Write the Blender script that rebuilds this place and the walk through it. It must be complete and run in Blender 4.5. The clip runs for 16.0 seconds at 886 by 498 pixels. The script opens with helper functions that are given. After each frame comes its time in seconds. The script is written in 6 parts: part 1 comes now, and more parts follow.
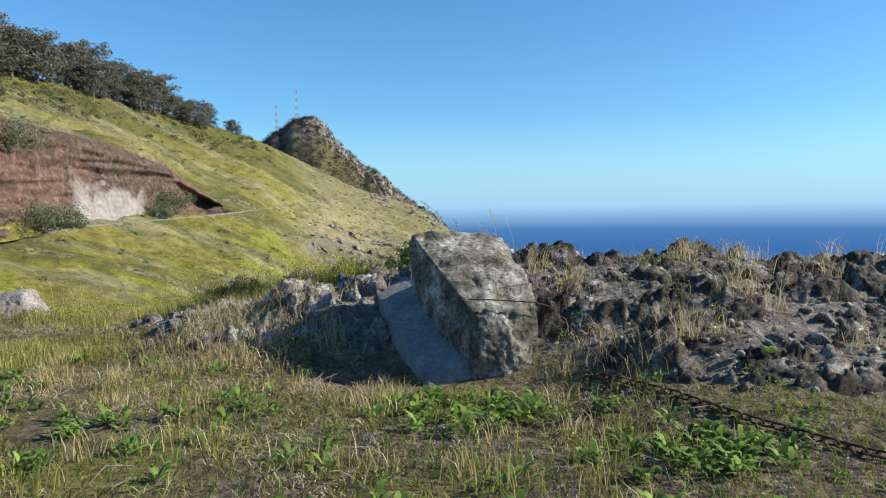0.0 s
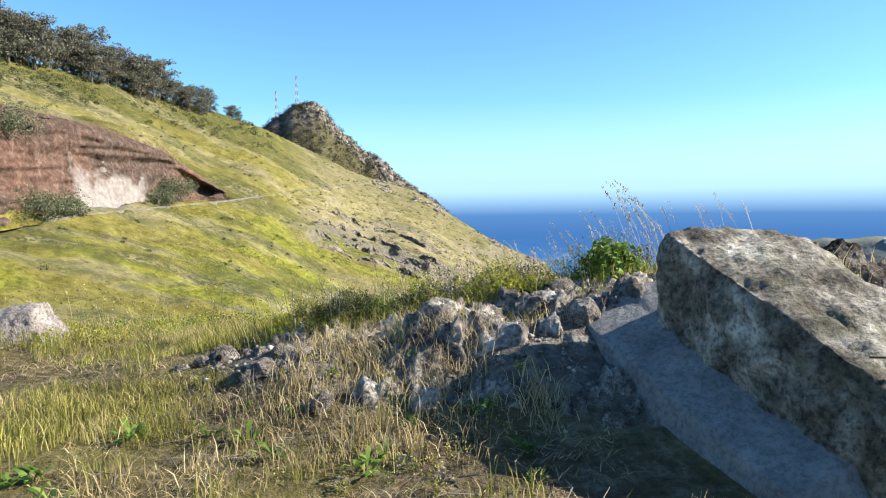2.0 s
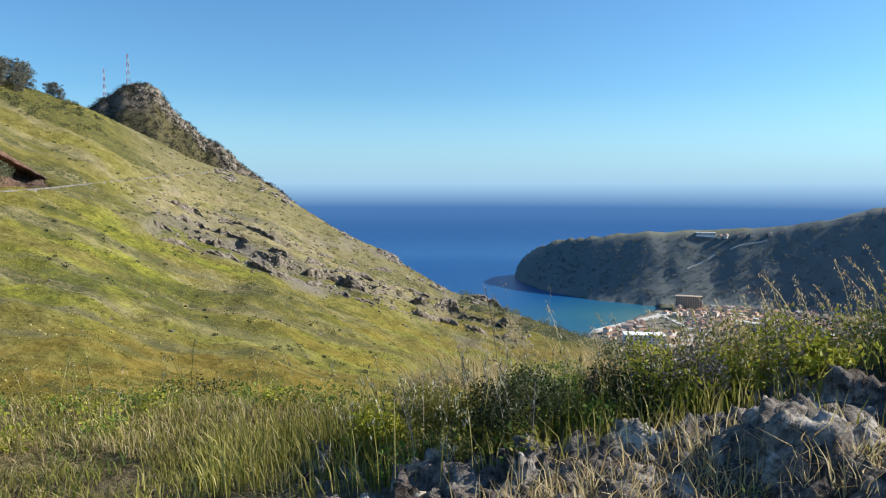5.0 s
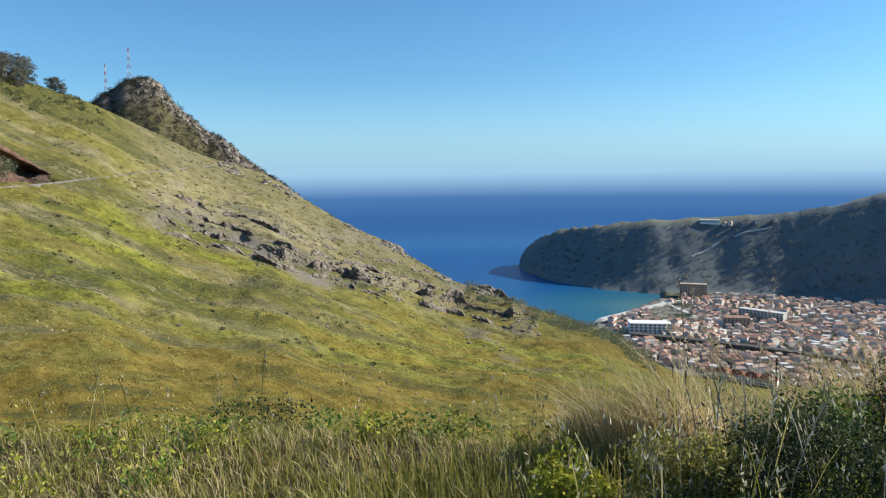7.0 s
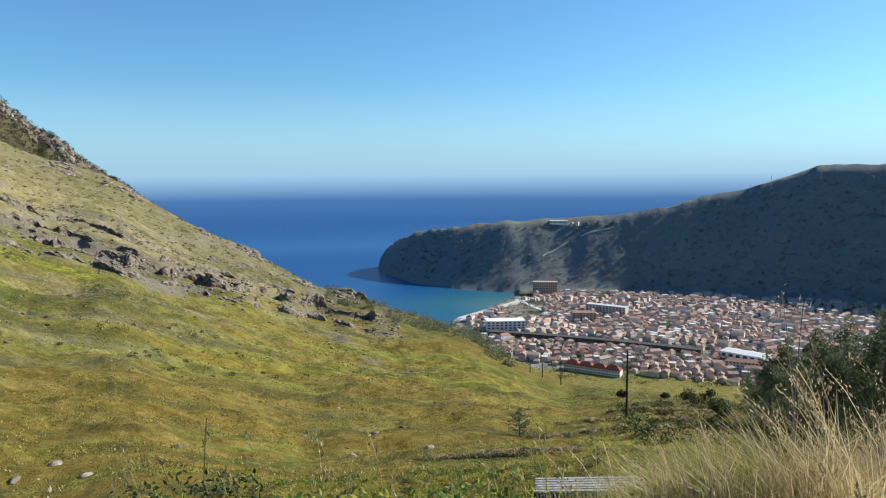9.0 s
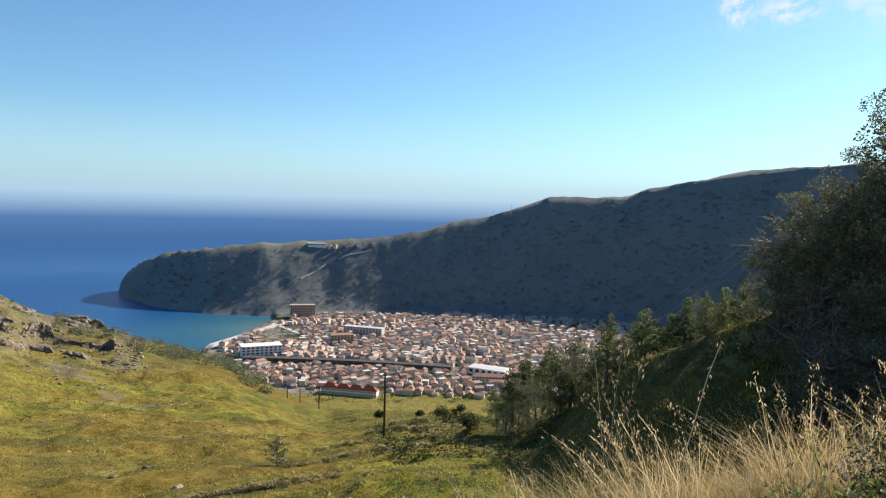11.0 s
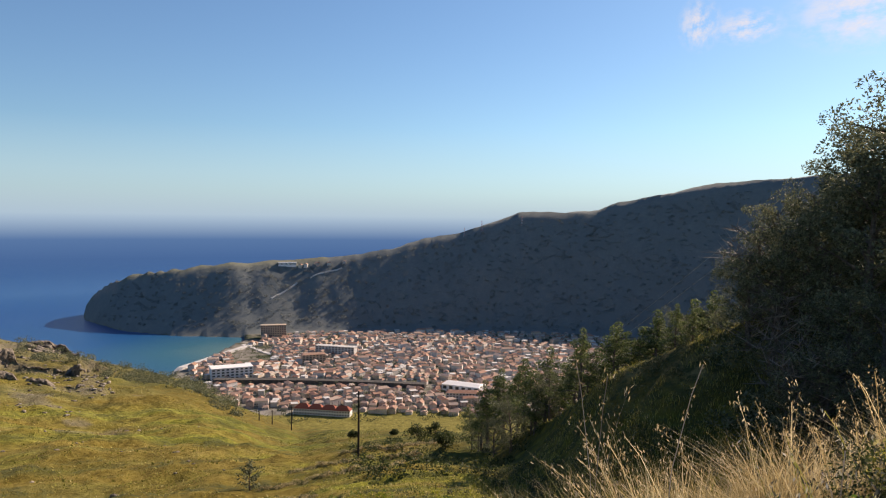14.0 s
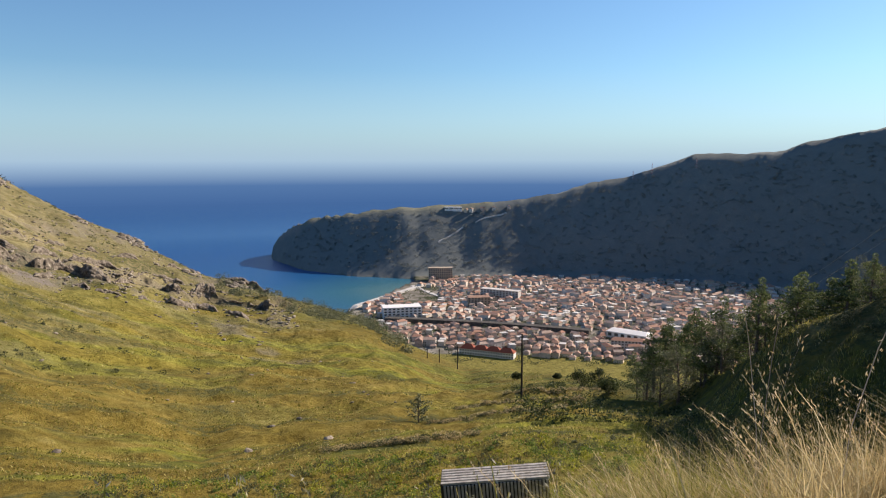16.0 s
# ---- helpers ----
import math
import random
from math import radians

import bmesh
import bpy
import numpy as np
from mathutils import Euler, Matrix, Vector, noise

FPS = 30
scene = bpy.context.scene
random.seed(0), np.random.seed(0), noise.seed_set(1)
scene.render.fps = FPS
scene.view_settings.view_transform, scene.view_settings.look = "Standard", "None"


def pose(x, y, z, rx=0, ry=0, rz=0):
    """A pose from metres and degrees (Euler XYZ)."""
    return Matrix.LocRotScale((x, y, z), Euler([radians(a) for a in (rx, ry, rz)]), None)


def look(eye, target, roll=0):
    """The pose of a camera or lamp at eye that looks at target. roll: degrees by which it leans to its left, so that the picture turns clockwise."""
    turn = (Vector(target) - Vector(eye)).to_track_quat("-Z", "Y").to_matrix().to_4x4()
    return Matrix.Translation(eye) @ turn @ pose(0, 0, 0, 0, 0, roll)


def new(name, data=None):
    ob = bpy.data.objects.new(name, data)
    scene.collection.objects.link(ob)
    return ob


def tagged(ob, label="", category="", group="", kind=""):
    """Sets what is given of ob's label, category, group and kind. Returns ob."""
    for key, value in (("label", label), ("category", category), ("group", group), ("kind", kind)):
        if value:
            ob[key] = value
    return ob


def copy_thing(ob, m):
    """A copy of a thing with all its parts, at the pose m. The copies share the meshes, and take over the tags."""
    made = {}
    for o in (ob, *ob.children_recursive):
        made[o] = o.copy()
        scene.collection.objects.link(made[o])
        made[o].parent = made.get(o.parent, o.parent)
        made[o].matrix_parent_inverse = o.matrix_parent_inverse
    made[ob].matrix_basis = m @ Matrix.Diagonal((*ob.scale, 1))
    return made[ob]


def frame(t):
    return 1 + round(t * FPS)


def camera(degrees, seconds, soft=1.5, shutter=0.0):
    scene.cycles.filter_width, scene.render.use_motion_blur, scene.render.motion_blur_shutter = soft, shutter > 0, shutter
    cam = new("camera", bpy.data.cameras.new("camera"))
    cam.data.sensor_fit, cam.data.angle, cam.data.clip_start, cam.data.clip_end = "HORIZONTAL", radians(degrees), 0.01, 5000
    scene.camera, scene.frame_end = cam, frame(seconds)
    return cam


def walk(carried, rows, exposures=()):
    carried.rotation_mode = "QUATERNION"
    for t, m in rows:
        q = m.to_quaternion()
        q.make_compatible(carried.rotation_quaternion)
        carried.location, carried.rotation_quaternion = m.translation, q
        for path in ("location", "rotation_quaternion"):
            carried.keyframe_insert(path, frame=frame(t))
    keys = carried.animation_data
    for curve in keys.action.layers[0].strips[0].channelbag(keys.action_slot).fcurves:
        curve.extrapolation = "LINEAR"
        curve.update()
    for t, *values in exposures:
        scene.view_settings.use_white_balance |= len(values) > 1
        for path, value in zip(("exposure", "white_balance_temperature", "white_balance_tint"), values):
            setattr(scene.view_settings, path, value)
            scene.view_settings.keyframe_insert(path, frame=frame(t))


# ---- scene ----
# camera -------------------------------------------------------------
cam = camera(63.8, 16.0, soft=1.1)


def aim(x, y, z, yaw, pitch, roll):
    """Camera pose from a place, a compass turn to the right, a tilt up and a lean, in degrees."""
    return pose(x, y, z, 0, 0, -yaw) @ pose(0, 0, 0, 90 + pitch) @ pose(0, 0, 0, 0, 0, roll)


PATH = [
    (0.0, 0.00, 0.00, 1.50, 0.00, -3.20, -0.70), (0.5, -0.39, 0.77, 1.52, -2.48, -3.26, -0.73),
    (1.0, -0.81, 1.54, 1.58, -6.07, -3.71, -0.30), (1.5, -1.28, 2.20, 1.56, -3.60, -3.82, -1.64),
    (2.0, -1.77, 2.84, 1.51, 0.01, -4.33, -0.96), (2.5, -2.23, 3.42, 1.50, 5.01, -4.88, 0.10),
    (3.0, -2.60, 3.95, 1.47, 8.56, -6.67, 0.92), (3.5, -2.93, 4.53, 1.51, 9.65, -7.43, 1.10),
    (4.0, -3.23, 5.06, 1.57, 11.83, -6.03, 0.77), (4.5, -3.52, 5.57, 1.62, 11.71, -5.27, 0.56),
    (4.7, -3.62, 5.77, 1.60, 12.30, -5.06, 0.19), (7.0, -4.25, 7.42, 1.40, 12.11, -5.82, -0.69),
    (7.5, -4.35, 7.81, 1.38, 16.26, -6.89, 0.18), (8.0, -4.51, 8.14, 1.38, 19.66, -5.94, -0.11),
    (8.5, -4.62, 8.43, 1.37, 23.19, -5.44, -0.26), (9.0, -4.62, 8.60, 1.36, 23.48, -5.75, -0.43),
    (9.5, -4.60, 8.72, 1.36, 23.88, -6.10, 0.21), (10.0, -4.60, 8.84, 1.36, 32.06, -5.50, 1.37),
    (10.2, -4.60, 8.88, 1.37, 35.88, -5.23, 1.93), (12.3, -4.66, 9.00, 1.44, 45.53, -2.58, 0.91),
    (12.5, -4.66, 9.00, 1.44, 45.79, -2.39, 0.74), (13.0, -4.66, 9.00, 1.45, 46.20, -2.25, 0.78),
    (13.5, -4.66, 9.00, 1.45, 46.13, -2.21, 0.59), (14.0, -4.66, 9.00, 1.45, 45.10, -2.37, 0.62),
    (14.5, -4.65, 9.00, 1.44, 42.01, -2.94, 0.57), (15.0, -4.65, 8.99, 1.44, 38.50, -4.13, 0.52),
    (15.5, -4.64, 8.99, 1.44, 34.99, -5.49, 0.43), (16.0, -4.63, 8.98, 1.43, 31.91, -6.87, -0.09),
]
EXPOSURE = [(0.0, 0.75, 6100, 8), (0.7, 0.85, 6200, 9), (1.5, 1.15, 6400, 10), (2.5, 1.3, 6600, 10), (3.5, 1.45, 7200, 15), (4.1, 0.92, 7000, 15), (4.7, 0.7, 6300, 10),
            (7.0, 0.6, 6200, 10), (10.0, 0.6, 6300, 10), (12.3, 0.93, 7900, 24), (12.8, 0.83, 7900, 24), (13.4, 0.62, 7800, 24), (14.5, 0.5, 7600, 24), (16.0, 0.53, 7100, 20)]
walk(cam, [(row[0], aim(*row[1:])) for row in PATH], EXPOSURE)

# light --------------------------------------------------------------
SUN_AZ, SUN_EL = 94.0, 32.0
world = bpy.data.worlds.new("sky")
scene.world = world
world.use_nodes = True
wn, wl = world.node_tree.nodes, world.node_tree.links
sky = wn.new("ShaderNodeTexSky")
sky.sky_type, sky.sun_disc = "NISHITA", False
sky.sun_elevation, sky.sun_rotation = radians(SUN_EL), radians(SUN_AZ)
sky.altitude, sky.air_density, sky.dust_density, sky.ozone_density = 0, 1.0, 0.4, 2.2
wn["Background"].inputs[1].default_value = 0.088
tint = wn.new("ShaderNodeMix")
tint.data_type, tint.blend_type = "RGBA", "MULTIPLY"
tint.inputs[0].default_value, tint.inputs[7].default_value = 1.0, (0.55, 0.88, 1.09, 1)
wl.new(sky.outputs[0], tint.inputs[6])
wl.new(tint.outputs[2], wn["Background"].inputs[0])
sun = new("sun", bpy.data.lights.new("sun", "SUN"))
sun.data.energy, sun.data.angle, sun.data.color = 5.0, radians(0.5), (1.0, 0.92, 0.78)
sun.matrix_basis = look((0, 0, 0), (-math.sin(radians(SUN_AZ)) * math.cos(radians(SUN_EL)),
                                   -math.cos(radians(SUN_AZ)) * math.cos(radians(SUN_EL)), -math.sin(radians(SUN_EL))))

# materials ----------------------------------------------------------


def material(name, rough=0.9, spec=0.2):
    m = bpy.data.materials.new(name)
    m.use_nodes = True
    b = m.node_tree.nodes["Principled BSDF"]
    b.inputs["Roughness"].default_value = rough
    b.inputs["Specular IOR Level"].default_value = spec
    return m, m.node_tree.nodes, m.node_tree.links, b


def tex(n, l, scale, detail=6, rough=0.6, kind="ShaderNodeTexNoise", coord="Object"):
    c = n.new("ShaderNodeTexCoord")
    t = n.new(kind)
    t.inputs["Scale"].default_value = scale
    if kind == "ShaderNodeTexNoise":
        t.inputs["Detail"].default_value, t.inputs["Roughness"].default_value = detail, rough
    l.new(c.outputs[coord], t.inputs["Vector"])
    return t


def ramp(n, l, src, stops):
    r = n.new("ShaderNodeValToRGB")
    e = r.color_ramp.elements
    while len(e) < len(stops):
        e.new(0.5)
    for k, (p, c) in enumerate(stops):
        e[k].position, e[k].color = p, (*c, 1) if len(c) == 3 else c
    l.new(src, r.inputs[0])
    return r.outputs[0]


def mix(n, l, fac, a, b, how="MIX"):
    m = n.new("ShaderNodeMix")
    m.data_type, m.blend_type = "RGBA", how
    for slot, v in ((0, fac), (6, a), (7, b)):
        if hasattr(v, "is_linked"):
            l.new(v, m.inputs[slot])
        elif slot == 0:
            m.inputs[0].default_value = v
        else:
            m.inputs[slot].default_value = (*v, 1)
    return m.outputs[2]


def math_node(n, l, op, a, b):
    m = n.new("ShaderNodeMath")
    m.operation, m.use_clamp = op, op in ("MULTIPLY", "ADD", "SUBTRACT")
    for slot, v in ((0, a), (1, b)):
        if hasattr(v, "is_linked"):
            l.new(v, m.inputs[slot])
        else:
            m.inputs[slot].default_value = v
    return m.outputs[0]


def bump(n, l, b, height, strength=0.5, dist=0.05):
    k = n.new("ShaderNodeBump")
    k.inputs["Strength"].default_value, k.inputs["Distance"].default_value = strength, dist
    l.new(height, k.inputs["Height"])
    l.new(k.outputs[0], b.inputs["Normal"])


def simple(name, stops, scale, rough=0.9, spec=0.2, relief=0.0, dist=0.02, rnd=0.0, island=False, metal=0.0):
    """A material of one noise ramp, with relief and a spread of value between objects or islands."""
    m, n, l, b = material(name, rough, spec)
    t = tex(n, l, scale)
    c = ramp(n, l, t.outputs["Fac"], stops)
    if rnd:
        src = n.new("ShaderNodeNewGeometry").outputs["Random Per Island"] if island else n.new("ShaderNodeObjectInfo").outputs["Random"]
        lo, hi = 1 - rnd, 1 + rnd
        g = ramp(n, l, src, [(0.0, (lo, lo, lo)), (1.0, (hi, hi * 0.98, hi * 0.94))])
        c = mix(n, l, 1.0, c, g, "MULTIPLY")
    l.new(c, b.inputs["Base Color"])
    b.inputs["Metallic"].default_value = metal
    if relief:
        bump(n, l, b, tex(n, l, scale * 4).outputs["Fac"], relief, dist)
    return m


def leaf(name, stops, rnd=0.35, through_=0.35):
    """Leaf and blade material: varied by island, with some light passing through."""
    m, n, l, b = material(name, 0.65, 0.25)
    geo = n.new("ShaderNodeNewGeometry")
    c = ramp(n, l, geo.outputs["Random Per Island"], stops)
    t = tex(n, l, 1.3, 3)
    lo, hi = 1 - rnd, 1 + rnd
    c = mix(n, l, 1.0, c, ramp(n, l, t.outputs["Fac"], [(0.3, (lo, lo, lo)), (0.7, (hi, hi, hi))]), "MULTIPLY")
    l.new(c, b.inputs["Base Color"])
    tr = n.new("ShaderNodeBsdfTranslucent")
    l.new(c, tr.inputs["Color"])
    ms = n.new("ShaderNodeMixShader")
    ms.inputs[0].default_value = through_
    l.new(b.outputs[0], ms.inputs[1])
    l.new(tr.outputs[0], ms.inputs[2])
    l.new(ms.outputs[0], n["Material Output"].inputs[0])
    return m


def land_material():
    """Ground of the whole valley: soil, grass, rock, scrub and town earth, mixed by where they lie."""
    m, n, l, b = material("land", 0.95, 0.1)

    def attr(name):
        a = n.new("ShaderNodeAttribute")
        a.attribute_name = name
        return a.outputs["Fac"]
    fine, mid, big, huge = (tex(n, l, s, 8, 0.65).outputs["Fac"] for s in (9.0, 0.9, 0.09, 0.02))
    # hill meadow: straw, olive and fresh yellow green in drifts
    patchy = math_node(n, l, "ADD", math_node(n, l, "MULTIPLY", mid, 0.55), math_node(n, l, "MULTIPLY", tex(n, l, 0.25, 6, 0.6).outputs["Fac"], 0.45))
    grass = ramp(n, l, patchy, [(0.34, (0.055, 0.052, 0.010)), (0.44, (0.122, 0.106, 0.021)), (0.54, (0.194, 0.164, 0.038)), (0.66, (0.31, 0.265, 0.088))])
    green = ramp(n, l, patchy, [(0.36, (0.040, 0.054, 0.010)), (0.46, (0.120, 0.128, 0.014)), (0.54, (0.220, 0.222, 0.018)), (0.66, (0.36, 0.35, 0.040))])
    wet = math_node(n, l, "MULTIPLY", attr("lush"), ramp(n, l, big, [(0.30, (0.45, 0.45, 0.45)), (0.50, (1, 1, 1))]))
    col = mix(n, l, wet, grass, green)
    dry = ramp(n, l, patchy, [(0.34, (0.10, 0.080, 0.040)), (0.5, (0.27, 0.225, 0.115)), (0.66, (0.43, 0.375, 0.225))])
    col = mix(n, l, math_node(n, l, "MULTIPLY", attr("dry"), ramp(n, l, big, [(0.32, (0.3, 0.3, 0.3)), (0.55, (1, 1, 1))])), col, dry)
    brown = ramp(n, l, patchy, [(0.36, (0.092, 0.067, 0.012)), (0.5, (0.200, 0.144, 0.026)), (0.64, (0.32, 0.235, 0.055))])
    col = mix(n, l, attr("brown"), col, brown)
    # low scrub in dark patches
    scrub = ramp(n, l, mid, [(0.35, (0.030, 0.040, 0.014)), (0.7, (0.085, 0.092, 0.035))])
    col = mix(n, l, math_node(n, l, "MULTIPLY", attr("scrub"), ramp(n, l, mid, [(0.42, (0, 0, 0)), (0.56, (1, 1, 1))])), col, scrub)
    rock = ramp(n, l, fine, [(0.3, (0.075, 0.062, 0.052)), (0.52, (0.20, 0.175, 0.15)), (0.72, (0.36, 0.33, 0.29))])
    rust = ramp(n, l, mid, [(0.34, (0.050, 0.034, 0.028)), (0.5, (0.14, 0.090, 0.068)), (0.62, (0.20, 0.145, 0.115)), (0.78, (0.32, 0.26, 0.22))])
    col = mix(n, l, attr("rock"), col, rock)
    col = mix(n, l, attr("cliff"), col, rust)
    # far woods: pale blue-grey, with the haze of distance painted into the colour
    hazed_wood = ramp(n, l, math_node(n, l, "ADD", math_node(n, l, "MULTIPLY", big, 0.5), math_node(n, l, "MULTIPLY", huge, 0.5)), [(0.35, (0.130, 0.150, 0.148)), (0.55, (0.155, 0.173, 0.168)), (0.72, (0.20, 0.21, 0.19))])
    col = mix(n, l, attr("hazed_wood"), col, hazed_wood)
    soil = ramp(n, l, fine, [(0.3, (0.038, 0.027, 0.020)), (0.52, (0.15, 0.112, 0.080)), (0.72, (0.34, 0.275, 0.20))])
    col = mix(n, l, attr("soil"), col, soil)
    town = ramp(n, l, tex(n, l, 0.03, 6).outputs["Fac"], [(0.38, (0.05, 0.062, 0.032)), (0.5, (0.16, 0.15, 0.12)), (0.62, (0.27, 0.25, 0.22))])
    col = mix(n, l, attr("town"), col, town)
    sand = ramp(n, l, mid, [(0.3, (0.12, 0.11, 0.10)), (0.7, (0.30, 0.28, 0.25))])
    col = mix(n, l, attr("sand"), col, sand)
    l.new(col, b.inputs["Base Color"])
    h = math_node(n, l, "ADD", math_node(n, l, "MULTIPLY", fine, 0.25), mid)
    bump(n, l, b, h, 1.0, 0.6)
    return m


LAND = land_material()
ROCK = simple("volcanic_rock", [(0.28, (0.055, 0.046, 0.040)), (0.46, (0.17, 0.15, 0.13)), (0.6, (0.31, 0.28, 0.245)), (0.78, (0.48, 0.45, 0.40))], 7.0, 0.95, 0.15, 0.9, 0.03, 0.3)
# terrain ------------------------------------------------------------
OX, OY, EYE = -4.5, 8.6, 1.45
SEA = -250.0


def hash01(i, j, k=0):
    h = (i * 374761393 + j * 668265263 + k * 144665) & 0x7FFFFFFF
    h = ((h ^ (h >> 13)) * 1274126177) & 0x7FFFFFFF
    return ((h ^ (h >> 16)) & 0xFFFFFF) / float(0xFFFFFF)


def vnoise(x, y, k=0):
    xi, yi = np.floor(x).astype(np.int64), np.floor(y).astype(np.int64)
    u, v = x - xi, y - yi
    u, v = u * u * (3 - 2 * u), v * v * (3 - 2 * v)
    a, b = hash01(xi, yi, k), hash01(xi + 1, yi, k)
    c, d = hash01(xi, yi + 1, k), hash01(xi + 1, yi + 1, k)
    return (a + (b - a) * u) * (1 - v) + (c + (d - c) * u) * v - 0.5


def fbm(x, y, octaves=4, k=0):
    s, a = 0, 1.0
    for o in range(octaves):
        s = s + a * vnoise(x * 2 ** o + 17.3 * o, y * 2 ** o - 9.1 * o, k + o)
        a *= 0.5
    return s


def step(a, b, v):
    u = np.clip((v - a) / (b - a), 0, 1)
    return u * u * (3 - 2 * u)


def curve(az, stations, values):
    """Smooth curve through values at compass stations (degrees)."""
    return (np.interp(az - 0.6, stations, values) + np.interp(az, stations, values) * 2 + np.interp(az + 0.6, stations, values)) / 4


# skyline of the hill, spur, brow and wooded ridge: compass, height angle, distance
HILL_AZ = (-75, -45, -31, -25, -17.5, -13.8, -10, -6.5, -4.4, -1.3, 1.2, 3.8, 7.9, 12.9, 19.3, 25.6, 28.7, 33.5, 38, 46, 50.6, 54.2, 58.6, 62.4, 68.4, 77.7, 95)
HILL_EL = (13, 11.5, 10.1, 8.9, 6.8, 5.6, 3.7, 1.9, 1.25, 0.2, -1.6, -3.3, -5.4, -8.4, -10.5, -12.4, -14.3, -16.3, -16.6, -16.8, -16.9, -15.2, -11.6, -9.8, -6.9, -3.1, 3)
HILL_R = (220, 240, 270, 290, 330, 345, 370, 390, 400, 400, 390, 380, 370, 340, 310, 270, 240, 215, 165, 120, 82, 66, 58, 58, 58, 58, 60)
# antenna peak behind the hill
PEAK_AZ = (-18, -13.6, -12.1, -10.6, -9.2, -8.2, -6.4, -5.3, -4.1, -3.7, -2, 0, 3, 8)
PEAK_EL = (3, 5.6, 6.8, 7.6, 7.3, 5.7, 4.1, 3.2, 3.0, 1.9, 0.7, -0.6, -4, -14)
# headland over the bay: crest angle, then the shore under it
HEAD_AZ = (17.9, 18.3, 19.7, 22, 26.6, 33.3, 37.7, 41.9, 45.9, 49.6, 52.4, 57.4, 62, 68, 72.6, 95, 130)
HEAD_EL = (-8.4, -6.2, -5.1, -4.35, -3.75, -3.45, -3.0, -2.1, -1.2, 0.0, 0.65, 0.8, 2.2, 3.0, 3.5, 5, 5)
SHORE_AZ = (17.9, 18.3, 20.6, 24.3, 28.9, 33.0, 130)
SHORE_R = (1960, 1900, 1700, 1590, 1540, 1538, 1545)


def tan(a):
    return np.tan(np.radians(a))


def quarry(az):
    """Road and top height angles of the quarry face, and the distance of its foot."""
    road_el = np.interp(az, (-40, -32, -26.8, -17, -8.3, -5), (-2.4, -1.9, -1.0, -0.2, 0.8, 1.1))
    top_el = np.interp(az, (-40, -31.7, -28.3, -24.7, -20.9, -16.9, -15.5), (7.0, 6.9, 6.2, 5.3, 3.7, 0.8, -0.2))
    return road_el, top_el


